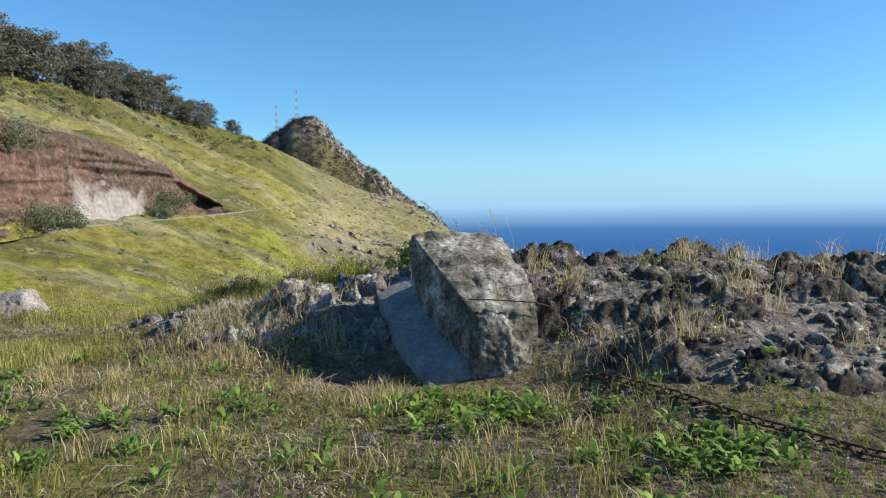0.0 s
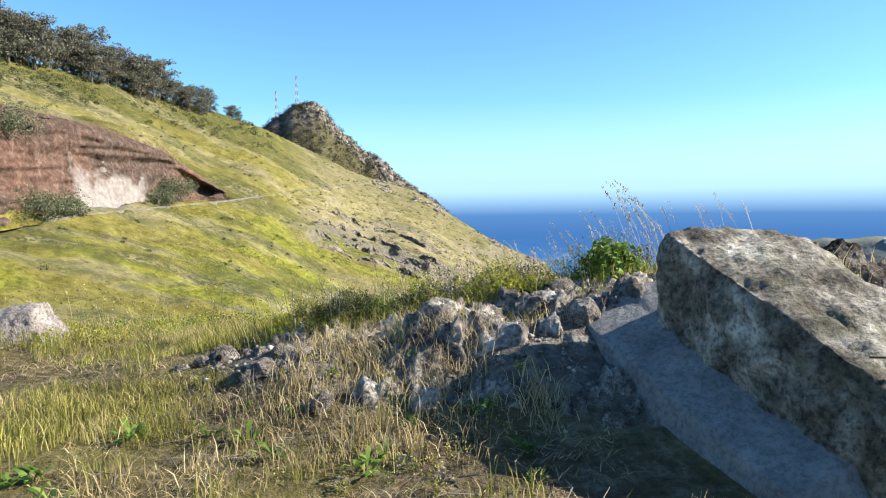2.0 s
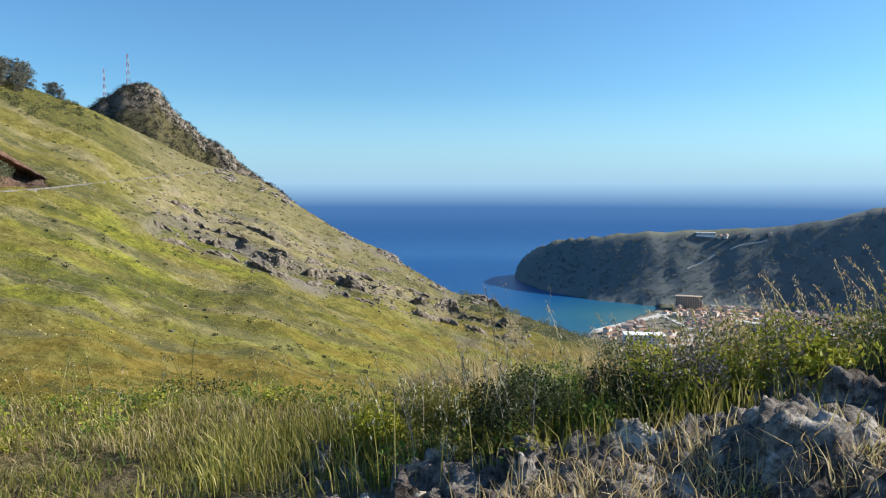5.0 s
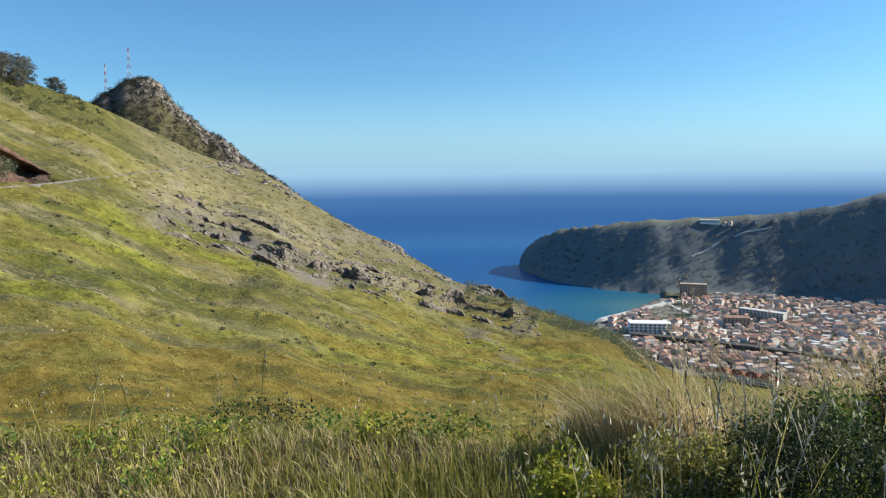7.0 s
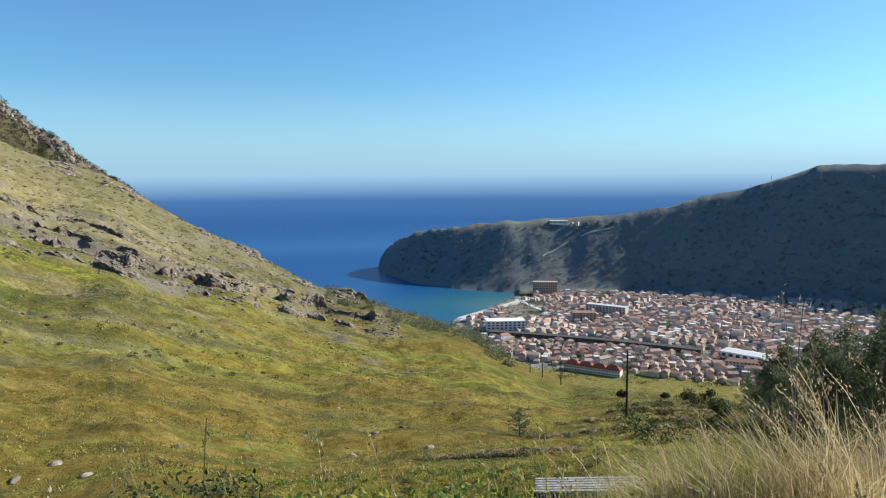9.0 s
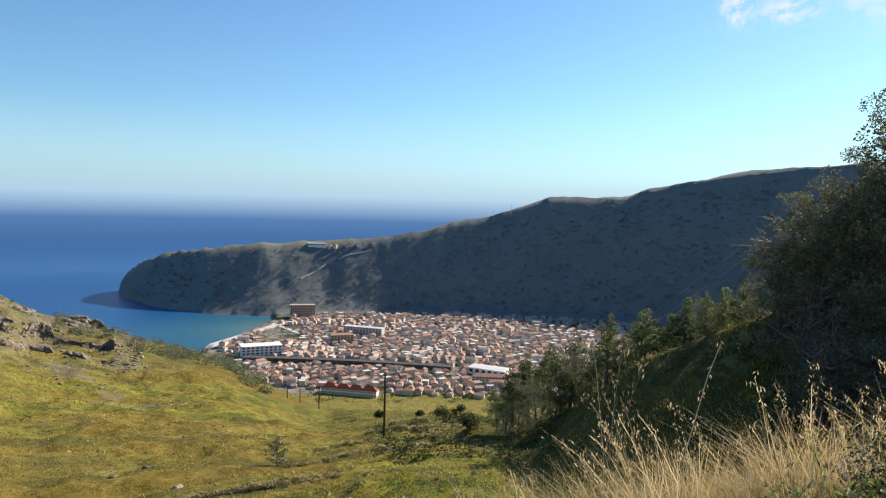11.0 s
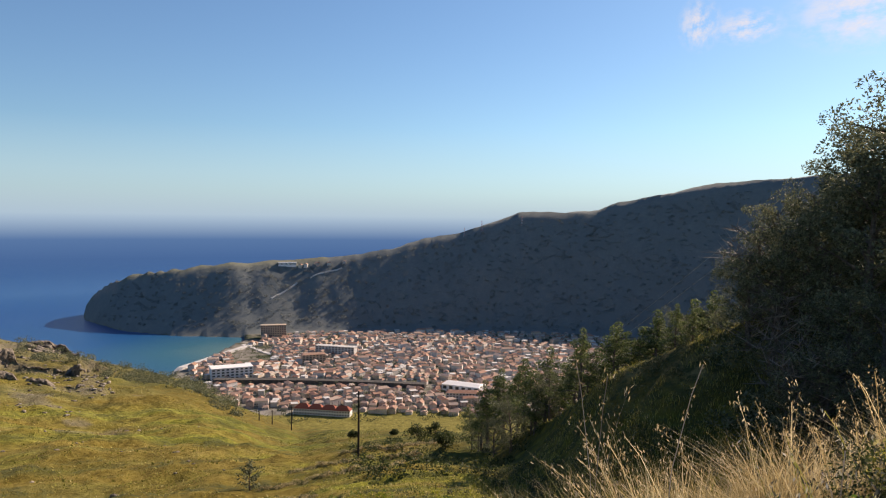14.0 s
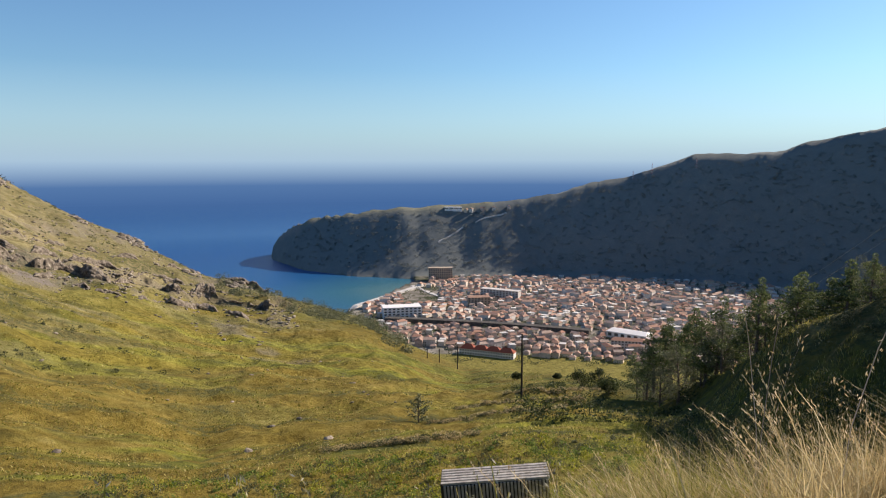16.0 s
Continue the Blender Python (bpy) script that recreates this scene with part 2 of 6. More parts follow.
def land(x, y):
    """Height of the ground, and masks of what covers it."""
    dx, dy = x - OX, y - OY
    r = np.maximum(np.hypot(dx, dy), 0.05)
    az = np.degrees(np.arctan2(dx, dy))
    one = np.ones_like(r)
    # knoll ----------------------------------------------------------
    rim = np.interp(az, (-180, -90, -60, -35, 0, 35, 60, 75, 90, 110, 180), (60, 30, 7.5, 4.2, 2.2, 2.0, 2.9, 4.2, 6.0, 30, 60))
    rim = rim + 0.5 * fbm(x * 0.7, y * 0.7, 3, 5)
    knoll = 0.06 * fbm(x * 0.9, y * 0.9, 4, 3) - 0.10 * step(4, 9, y) + 0.012 * np.maximum(-y, 0)
    crest_z = np.interp(x, (-5.2, -3.9, -2.6, -1.0, 0.4, 3.0, 6.0, 10.0, 16.0), (0.0, 0.18, 0.42, 0.72, 0.98, 1.02, 0.98, 0.8, 0.4))
    crest_y = np.interp(x, (-5.2, -3.9, -2.6, -1.0, 0.4, 3.0, 6.0, 10.0), (9.2, 9.0, 8.45, 8.45, 8.5, 8.3, 8.0, 7.4))
    front = np.interp(x, (-5, -2.6, -0.5, 1.0, 3.0, 8.0), (0.6, 1.4, 2.2, 3.3, 4.0, 4.4))
    d = crest_y - y
    even = step(0.8, 1.8, x)
    front = front + 0.35 * even
    fall = np.clip(d / front, 0, 1)
    fall = (1 - even) * step(0, 1, fall) + even * (0.25 * step(0, 1, fall) + 0.75 * fall ** 1.15)
    shape = np.where(d > 0, 1 - fall, 1 - 0.5 * step(0, 1, -d / 2.0))
    mound = crest_z * shape
    rough = step(0.08, 0.3, mound)
    knoll = knoll + mound + rough * 0.16 * fbm(x * 1.7, y * 1.7, 3, 21)
    # slope of the bowl and hill -------------------------------------
    elc, rc = curve(az, HILL_AZ, HILL_EL), curve(az, HILL_AZ, HILL_R)
    p = np.interp(az, (-40, 12, 26, 36, 47, 52), (1.0, 1.0, 0.75, 0.5, 0.5, 0.8))
    rn = np.interp(az, (46, 54, 80, 90), (25.0, 37.0, 37.0, 25.0))
    u = np.clip(np.log(np.maximum(r, 1) / rn) / np.log(rc / rn), 0, 1)
    base = -29.5 + 2 * fbm(az * 0.08, one, 2, 2)
    el = base + (elc - base) * u ** p
    # old quarry face above the road
    road_el, top_el = quarry(az)
    u1 = np.clip((road_el - base) / (elc - base), 0.01, 1)
    u2 = np.clip((top_el - base) / (elc - base), 0.01, 1)
    r1, r2 = rn * (rc / rn) ** u1, rn * (rc / rn) ** np.maximum(u2, u1)
    jag = 4.5 * fbm(az * 0.9, one * 3, 4, 41) + 11 * np.exp(-((az + 18.4) / 1.2) ** 2)
    cut = (az < -15.6) & (az > -46) & (r > r1) & (r < r2)
    face = step(0, 1, (r - r1 - 9 - jag) / 9)
    el = np.where(cut, np.maximum(road_el + (top_el - road_el) * face, road_el), el)
    cliff = np.where(cut, step(0.02, 0.12, face) * (1 - step(0.93, 1.0, face)), 0)
    bowl = EYE + r * tan(el)
    # ledges and grain of the slope
    amp = np.clip((r - 8) / 60, 0, 1)
    z0 = 3.7
    bowl = bowl + amp * (1.7 * fbm(x * 0.04, y * 0.04, 5, 7) + 1.1 * fbm(x * 0.18, y * 0.18, 4, 9) + 0.9 * np.abs(fbm(x * 0.03 + z0, y * 0.09, 3, 12))) * np.clip((rc - r) / 40, 0.25, 1)
    # hummocks along the slope, and broken ledges across the spur
    hum = fbm(az * 0.12 + 0.5 * fbm(x * 0.03, y * 0.03, 2, 14), np.log(r) * 10.0, 4, 15)
    bowl = bowl + 0.012 * np.minimum(r, 260) * hum * step(30, 70, r) * np.clip((rc - r) / 50, 0.15, 1)
    ledge_el = np.interp(az, (-12, -9, -4, 2, 8, 14, 20), (-2.6, -3.2, -5.0, -7.2, -9.0, -10.6, -12.0))
    wob = 0.9 * fbm(x * 0.06, y * 0.06, 4, 16)
    on_spur = step(-13, -9, az) * (1 - step(19, 24, az))
    ledge_m = 0
    for off, hgt, k_ in ((0.0, 2.6, 17), (1.5, 1.6, 18), (2.9, 1.6, 19), (-1.1, 1.0, 20)):
        el_l = el - ledge_el - off + wob
        patch = step(-0.12, 0.12, fbm(x * 0.03, y * 0.03, 3, k_) + (0.2 if off == 0 else 0))
        bowl = bowl + hgt * patch * on_spur * (step(-0.10, 0.10, el_l) - step(0.1, 1.4, el_l))
        ledge_m = np.maximum(ledge_m, patch * on_spur * np.exp(-((el_l + 0.02) / 0.16) ** 2))
    bench = 1 - np.clip(np.abs(az - 42) / 12, 0, 1)
    bowl = bowl + bench * 0.9 * np.round(np.sin(r * 0.33 + 2 * fbm(x * 0.03, y * 0.03, 2, 6))) * step(50, 62, r) * (1 - step(88, 110, r))
    blend = step(-0.2, 1.4, r - rim)
    front_z = knoll * (1 - blend) + np.minimum(bowl, 0.9) * blend
    front_z = np.where(r > rim + 1.4, bowl, front_z)
    # beyond the crest: down to the plain and the sea ------------------
    coast = np.interp(az, (-180, 16, 22, 24.4, 27, 29.5, 30, 180), (420, 420, 700, 1215, 1330, 1490, 4e3, 4e3))
    plain = np.where(r < coast, -246.5 + 0.004 * np.clip(r - 860, 0, 700) + 2.5 * step(35, 60, az), SEA - 8)
    plain = np.where((az < 23) & (r > 420), SEA - 8, plain)
    zc = EYE + rc * tan(elc)
    over = zc - 0.75 * (r - rc) - 0.0009 * (r - rc) ** 2
    rp = 610.0
    zp = EYE + rp * tan(curve(az, PEAK_AZ, PEAK_EL))
    zp = zp + 5.0 * fbm(az * 1.3, r * 0.02, 4, 51) * step(2, 20, np.abs(r - rp) + 8)
    peak = np.where((az > -18) & (az < 8), zp - 0.85 * np.abs(r - rp), -900)
    peak_m = (r > rc + 5) & (peak > over) & (peak > plain)
    # headland
    elh = curve(az, HEAD_AZ, HEAD_EL) + 0.2
    rs = curve(az, SHORE_AZ, SHORE_R)
    rh = rs + np.interp(az, (17.9, 18.6, 22, 40, 70), (40, 110, 190, 215, 300))
    zh = EYE + rh * tan(elh) + 5 * fbm(az * 0.8, r * 0.01, 4, 61)
    fr = np.clip((r - rs) / (rh - rs), 0, 1)
    climb = -251 + (zh + 251) * (0.75 * fr + 0.25 * step(0, 1, fr)) + 26 * fbm(x * 0.006, y * 0.006, 5, 71) * np.sin(np.pi * fr)
    head = np.where(r < rh, climb, zh - 0.8 * (r - rh))
    head_m = (az > 18.3) & (az < 130) & (r > rs)
    far = np.maximum(over, np.maximum(plain, peak))
    far = np.where(head_m, np.maximum(head, far), far)
    far = np.where((r > 2400), np.minimum(far, SEA - 8), far)
    z = np.where(r > rc, far, front_z)
    # behind the walker: a plateau
    back = step(86, 104, az) + step(62, 80, -az)
    plateau = knoll + np.where(r > 40, 0.03 * (r - 40), 0)
    plateau = np.where(r > 1500, np.minimum(plateau, SEA - 8), plateau)
    z = np.where(back > 0, z * (1 - back) + plateau * back, z)
    z = np.where(r > 3000, SEA - 8, z)
    near = r < rc
    hill = near & (r > rim)
    n1 = fbm(x * 0.04, y * 0.04, 4, 81)
    left = 1 - step(10, 22, az)
    band = np.exp(-((el + 5.2 - 0.10 * (az + 8)) / 3.6) ** 2) * (1 - step(-6, 4, az + 6 * n1))
    drift = fbm(az * 0.10 + 0.6 * n1, np.log(r) * 7.0, 4, 83)
    drift2 = fbm(az * 0.22, np.log(r) * 11.0, 4, 85)
    floor_ = step(-9.5, -12.0, el) * (1 - step(40, 48, az))
    warp = np.log(r) + 0.02 * fbm(az * 0.25, np.log(r) * 3, 3, 87)
    streak = fbm(az * 0.035 + 0.12 * n1, warp * 13.0, 4, 88)
    streak2 = fbm(az * 0.07 + 0.15 * n1, warp * 26.0, 4, 89)
    low_ = step(-12.5, -15.0, el) * (1 - step(26, 50, az))
    masks = {
        "lush": np.clip(np.where(hill, 0.04 + 1.4 * band * step(-0.3, 0.1, n1 + 0.5 * streak) + 0.7 * floor_ * step(0.05, 0.25, streak) + 0.2 * step(0.1, 0.3, drift2) + 0.6 * step(-19, -21, el) * step(-0.1, 0.1, streak2) + 0.8 * step(14, 36, az) * step(-12.5, -15, el) * step(-0.15, 0.1, streak2) + 0.5 * step(9, 20, 30 - r), 0.3), 0, 1),
        "dry": np.where(hill, np.clip(0.12 + 0.95 * step(-0.6, 0.6, el - ledge_el) * step(-13, -8, az) * left + 0.8 * step(0.08, 0.24, streak2) * step(-16, -8, el) + 0.6 * step(-0.1, 0.2, streak2) * step(-1, 3, el), 0, 1), 0.2),
        "brown": np.where(hill, np.clip(0.85 * low_ * step(-0.16, 0.10, -streak) + 0.6 * floor_ * step(0.04, 0.2, -streak2), 0, 0.9), 0),
        # on the peak, dark scrub paints the shade; pale rock stays top right
        "scrub": np.where(peak_m, 3.0, np.where(hill, np.clip(0.12 + 0.8 * step(0.10, 0.28, -drift) * step(-14, -10, el) + 0.75 * step(0.16, 0.30, streak2 - 0.3 * streak) + 0.5 * step(-3, -1, el - elc) + 0.7 * step(47, 52, az) + 0.6 * step(-7, -13, az) * step(0, 4, el) * step(0.0, 0.2, n1), 0, 1), 0.0)),
        "rock": np.clip(np.where(r < rim + 1.5, rough, 0) + np.where(hill, 0.55 * ledge_m, 0) + np.where(hill & (az < 24), 0.45 * step(0.18, 0.34, fbm(x * 0.06, y * 0.06, 4, 91) - 0.13 * np.abs(el - (-4.6 - 0.42 * (az + 5)))) * step(-8, -2, az), 0)
                        + np.where(peak_m, 0.9 * step(-0.05, 0.25, fbm(x * 0.03, y * 0.03, 4, 93) + 0.5 * step(-16, -2, peak - zp) * step(-10.6, -9.4, az) + 0.05), 0), 0, 1),
        "cliff": np.where(near, cliff * (back < 0.5), np.where(peak_m, 0.3, 0)),
        # where the woods colour with painted haze lies, mainly the headland
        "hazed_wood": np.where(near, 0, np.where(head_m, 1 - 0.35 * step(0.86, 0.97, fr) * (az < 36), np.where(peak_m | (r < 905), 0.0, 0.8))),
        "soil": np.where(r < rim + 0.8, np.clip(0.75 - 0.9 * rough + 0.8 * fbm(x * 1.1, y * 1.1, 3, 95), 0, 1), 0),
        "town": np.where((~near) & (z < -236) & ~head_m & (r > 905), 1.0, 0) * (back < 0.5),
        "sand": np.where(cut & (az > -27.4) & (az < -22.4) & (face < 0.42 + 0.3 * fbm(az * 1.5, one, 2, 46)), 1.0, 0) + np.where(head_m & (az < 20.6) & (az > 18.9) & (fr > 0.72) & (fr < 1), 1.0, 0) + np.where((~near) & (np.abs(r - coast) < 16) & (az > 23.5) & (az < 31), 1.0, 0),
    }
    return z, masks


SHEET = {}


def ground_z(x, y):
    """Height of the ground sheet under a point."""
    azs, rs, z = SHEET["az"], SHEET["r"], SHEET["z"]
    a, r = math.degrees(math.atan2(x - OX, y - OY)), math.hypot(x - OX, y - OY)
    j = min(max(bisect(azs, a) - 1, 0), len(azs) - 2)
    i = min(max(bisect(rs, r) - 1, 0), len(rs) - 2)
    u, v = min((a - azs[j]) / (azs[j + 1] - azs[j]), 1.0), (r - rs[i]) / (rs[i + 1] - rs[i])
    return float((z[i, j] * (1 - u) + z[i, j + 1] * u) * (1 - v) + (z[i + 1, j] * (1 - u) + z[i + 1, j + 1] * u) * v)


def bisect(values, v):
    return int(np.searchsorted(values, v))


def mesh_object(name, verts, faces, mat, parent=None, smooth=False, label=""):
    """Links a mesh built from arrays as one object."""
    me = bpy.data.meshes.new(name)
    if isinstance(verts, np.ndarray) and isinstance(faces, np.ndarray):
        k = faces.shape[1]
        me.vertices.add(len(verts))
        me.vertices.foreach_set("co", verts.astype(np.float32).ravel())
        me.loops.add(faces.size)
        me.loops.foreach_set("vertex_index", faces.astype(np.int32).ravel())
        me.polygons.add(len(faces))
        me.polygons.foreach_set("loop_start", np.arange(0, faces.size, k, dtype=np.int32))
        me.update(calc_edges=True)
    else:
        me.from_pydata([tuple(v) for v in verts], [], [tuple(f) for f in faces])
    if smooth:
        me.polygons.foreach_set("use_smooth", np.ones(len(me.polygons), dtype=bool))
    me.validate()
    for m in (mat if isinstance(mat, (list, tuple)) else [mat]):
        me.materials.append(m)
    ob = new(name, me)
    if parent is not None:
        ob.parent = parent
    if label:
        tagged(ob, label)
    return ob


def build_ground():
    azs = np.concatenate([np.arange(-180, -48, 3.0), np.arange(-48, 84, 0.2), np.arange(84, 180, 3.0)])
    rs = [0.004]
    while rs[-1] < 4000:
        r = rs[-1]
        g = 0.022 if r < 30 else 0.013 if r < 140 else (0.0075 if r < 420 else (0.012 if r < 2100 else 0.08))
        rs.append(r + max(r * g, 0.035))
    rs = np.array(rs)
    A, R = np.meshgrid(np.radians(azs), rs)
    x, y = OX + R * np.sin(A), OY + R * np.cos(A)
    z, masks = land(x, y)
    SHEET.update(az=azs, r=rs, z=z)
    na, nr = len(azs), len(rs)
    verts = np.stack([x, y, z], -1).reshape(-1, 3)
    i, j = np.meshgrid(np.arange(nr - 1), np.arange(na), indexing="ij")
    j2 = (j + 1) % na
    faces = np.stack([i * na + j, (i + 1) * na + j, (i + 1) * na + j2, i * na + j2], -1).reshape(-1, 4)[:, ::-1]
    ob = mesh_object("ground", verts, faces, LAND, smooth=True)
    for name, v in masks.items():
        a = ob.data.attributes.new(name, "FLOAT", "POINT")
        a.data.foreach_set("value", np.asarray(v, dtype=np.float32).ravel())
    return tagged(ob, "grassy hillside valley with rocky knoll, quarry face and wooded headland", "ground", kind="structure")


ground = build_ground()


def water_material():
    m, n, l, b = material("sea_water", 0.3, 0.22)
    b.inputs["IOR"].default_value = 1.33
    c = n.new("ShaderNodeTexCoord")
    v = n.new("ShaderNodeVectorMath")
    v.operation = "DISTANCE"
    l.new(c.outputs["Object"], v.inputs[0])
    v.inputs[1].default_value = (680, 1190, SEA)
    t = tex(n, l, 0.006, 4)
    d = math_node(n, l, "DIVIDE", v.outputs["Value"], 900.0)
    shade = n.new("ShaderNodeMath")
    shade.operation = "MULTIPLY_ADD"
    l.new(t.outputs["Fac"], shade.inputs[0])
    shade.inputs[1].default_value = 0.10
    l.new(d, shade.inputs[2])
    col = ramp(n, l, shade.outputs[0], [(0.10, (0.10, 0.20, 0.20)), (0.22, (0.030, 0.13, 0.19)), (0.42, (0.008, 0.082, 0.22)), (0.9, (0.006, 0.068, 0.225))])
    l.new(col, b.inputs["Base Color"])
    bump(n, l, b, tex(n, l, 0.12, 8, 0.7).outputs["Fac"], 0.6, 2.0)
    return m


def build_sea():
    rs = np.concatenate([[1.0], np.geomspace(300, 4900, 24)])
    az = np.radians(np.arange(0, 360, 3.0))
    A, R = np.meshgrid(az, rs)
    v = np.stack([OX + R * np.sin(A), OY + R * np.cos(A), np.full_like(R, SEA)], -1).reshape(-1, 3)
    na, nr = len(az), len(rs)
    i, j = np.meshgrid(np.arange(nr - 1), np.arange(na), indexing="ij")
    f = np.stack([i * na + j, (i + 1) * na + j, (i + 1) * na + (j + 1) % na, i * na + (j + 1) % na], -1).reshape(-1, 4)[:, ::-1]
    return tagged(mesh_object("water", v, f, water_material()), "deep blue calm sea fading into haze at the horizon", "sea", kind="structure")


build_sea()


def build_backdrop():
    """Glowing shell with haze painted over the far sea, the water sheet's edge and the low sky."""
    rad, lo, hi, n_az, n_z = 2600, SEA, 330, 120, 40
    v, f = [], []
    for k in range(n_z + 1):
        for j in range(n_az):
            a = 2 * math.pi * j / n_az
            v.append((OX + rad * math.sin(a), OY + rad * math.cos(a), lo + (hi - lo) * k / n_z))
    for k in range(n_z):
        for j in range(n_az):
            j2 = (j + 1) % n_az
            f.append((k * n_az + j, k * n_az + j2, (k + 1) * n_az + j2, (k + 1) * n_az + j))
    m = bpy.data.materials.new("painted_haze")
    m.use_nodes = True
    n, l = m.node_tree.nodes, m.node_tree.links
    n.remove(n["Principled BSDF"])
    c = n.new("ShaderNodeTexCoord")
    s = n.new("ShaderNodeSeparateXYZ")
    l.new(c.outputs["Generated"], s.inputs[0])
    # emission paints the haze: sea blue below, pale air from the horizon up
    e = n.new("ShaderNodeEmission")
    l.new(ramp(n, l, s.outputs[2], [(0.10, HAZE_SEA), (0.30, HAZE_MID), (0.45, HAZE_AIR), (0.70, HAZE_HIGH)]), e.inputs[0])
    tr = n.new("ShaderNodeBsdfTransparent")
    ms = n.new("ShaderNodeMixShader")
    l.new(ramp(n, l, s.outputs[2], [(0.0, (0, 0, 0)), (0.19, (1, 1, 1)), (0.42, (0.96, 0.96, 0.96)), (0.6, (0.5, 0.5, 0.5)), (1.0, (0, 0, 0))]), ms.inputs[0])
    l.new(tr.outputs[0], ms.inputs[1])
    l.new(e.outputs[0], ms.inputs[2])
    l.new(ms.outputs[0], n["Material Output"].inputs[0])
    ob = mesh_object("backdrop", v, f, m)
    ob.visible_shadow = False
    return tagged(ob, "glowing shell with pale haze painted over the far sea at the horizon", "haze", kind="structure")


# glow colours of the painted haze, from the sea upwards
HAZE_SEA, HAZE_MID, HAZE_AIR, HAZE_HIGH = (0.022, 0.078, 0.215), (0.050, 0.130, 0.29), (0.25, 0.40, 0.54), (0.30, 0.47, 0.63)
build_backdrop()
# rocks --------------------------------------------------------------
rng = np.random.default_rng(7)


def part(name, bm, mat, parent, label=""):
    """Links a bmesh as one mesh object under a thing or part."""
    me = bpy.data.meshes.new(name)
    bm.to_mesh(me)
    bm.free()
    me.materials.append(mat)
    ob = new(name, me)
    ob.parent = parent
    return tagged(ob, label) if label else ob


def thing(name, place, label, category, group=""):
    ob = new(name)
    ob.empty_display_size = 0.2
    ob.matrix_basis = place if isinstance(place, Matrix) else Matrix.Translation(place)
    return tagged(ob, label, category, group)


def box(bm, x0, x1, y0, y1, z0, z1, m=None):
    v = [bm.verts.new((x, y, z)) for x in (x0, x1) for y in (y0, y1) for z in (z0, z1)]
    if m is not None:
        for k in v:
            k.co = m @ k.co
    for f in ((0, 1, 3, 2), (4, 6, 7, 5), (0, 4, 5, 1), (2, 3, 7, 6), (0, 2, 6, 4), (1, 5, 7, 3)):
        bm.faces.new([v[k] for k in f])


def tube(bm, pts, radii, sides=6):
    """A tapered tube along points."""
    rings = []
    for k, p in enumerate(pts):
        p = Vector(p)
        a, b = Vector(pts[max(k - 1, 0)]), Vector(pts[min(k + 1, len(pts) - 1)])
        q = (b - a).to_track_quat("Z", "Y")
        rings.append([bm.verts.new(p + q @ Vector((radii[k] * math.cos(2 * math.pi * s / sides), radii[k] * math.sin(2 * math.pi * s / sides), 0))) for s in range(sides)])
    for a, b in zip(rings, rings[1:]):
        for s in range(sides):
            bm.faces.new((a[s], a[(s + 1) % sides], b[(s + 1) % sides], b[s]))
    bm.faces.new(rings[-1])
    bm.faces.new(rings[0][::-1])


def hexa(name, corners, n, rounding, grain, mat, seed=0, lift=1.0):
    """A worn block between eight corners: front FL FR, back BL BR below, then the same above."""
    c = [Vector(k) for k in corners]
    bm = bmesh.new()
    bmesh.ops.create_cube(bm, size=2)
    bmesh.ops.subdivide_edges(bm, edges=bm.edges[:], cuts=n, use_grid_fill=True)
    for v in bm.verts:
        p = v.co.copy()
        s = p.normalized() * 1.28
        p = p.lerp(s, rounding)
        u, w, h = (p.x + 1) / 2, (p.y + 1) / 2, (p.z + 1) / 2
        lo = (c[0].lerp(c[1], u)).lerp(c[2].lerp(c[3], u), w)
        hi = (c[4].lerp(c[5], u)).lerp(c[6].lerp(c[7], u), w)
        v.co = lo.lerp(hi, h)
    bm.normal_update()
    for v in bm.verts:
        o = v.co + Vector((seed * 3.1, seed, 0))
        d = noise.fractal(o * 2.2, 0.8, 2.2, 4) * 1.0 + 0.55 * noise.fractal(o * 7, 0.8, 2.2, 3)
        pits = max(0.0, noise.noise(o * 16) - 0.25)
        v.co += v.normal * (grain * d - grain * 0.9 * pits)
    me = bpy.data.meshes.new(name)
    bm.to_mesh(me)
    bm.free()
    me.polygons.foreach_set("use_smooth", np.ones(len(me.polygons), dtype=bool))
    me.materials.append(mat)
    return new(name, me)


def boulder_material(name, stops, moss=0.0, k=1.0, speck=0.75):
    m, n, l, b = material(name, 0.93, 0.15)
    t, f = tex(n, l, 3.2 * k, 9, 0.68), tex(n, l, 26.0 * k, 6, 0.7)
    c = ramp(n, l, t.outputs["Fac"], stops)
    c = mix(n, l, speck, c, ramp(n, l, f.outputs["Fac"], [(0.38, (0.16, 0.15, 0.14)), (0.52, (0.95, 0.95, 0.95)), (0.68, (1.35, 1.32, 1.28))]), "MULTIPLY")
    if moss:
        g = tex(n, l, 2.1, 5)
        c = mix(n, l, ramp(n, l, g.outputs["Fac"], [(0.5, (0, 0, 0)), (0.66, (moss, moss, moss))]), c, (0.16, 0.155, 0.075))
    l.new(c, b.inputs["Base Color"])
    h = math_node(n, l, "ADD", math_node(n, l, "MULTIPLY", f.outputs["Fac"], 0.5), t.outputs["Fac"])
    bump(n, l, b, h, 0.9, 0.05)
    return m


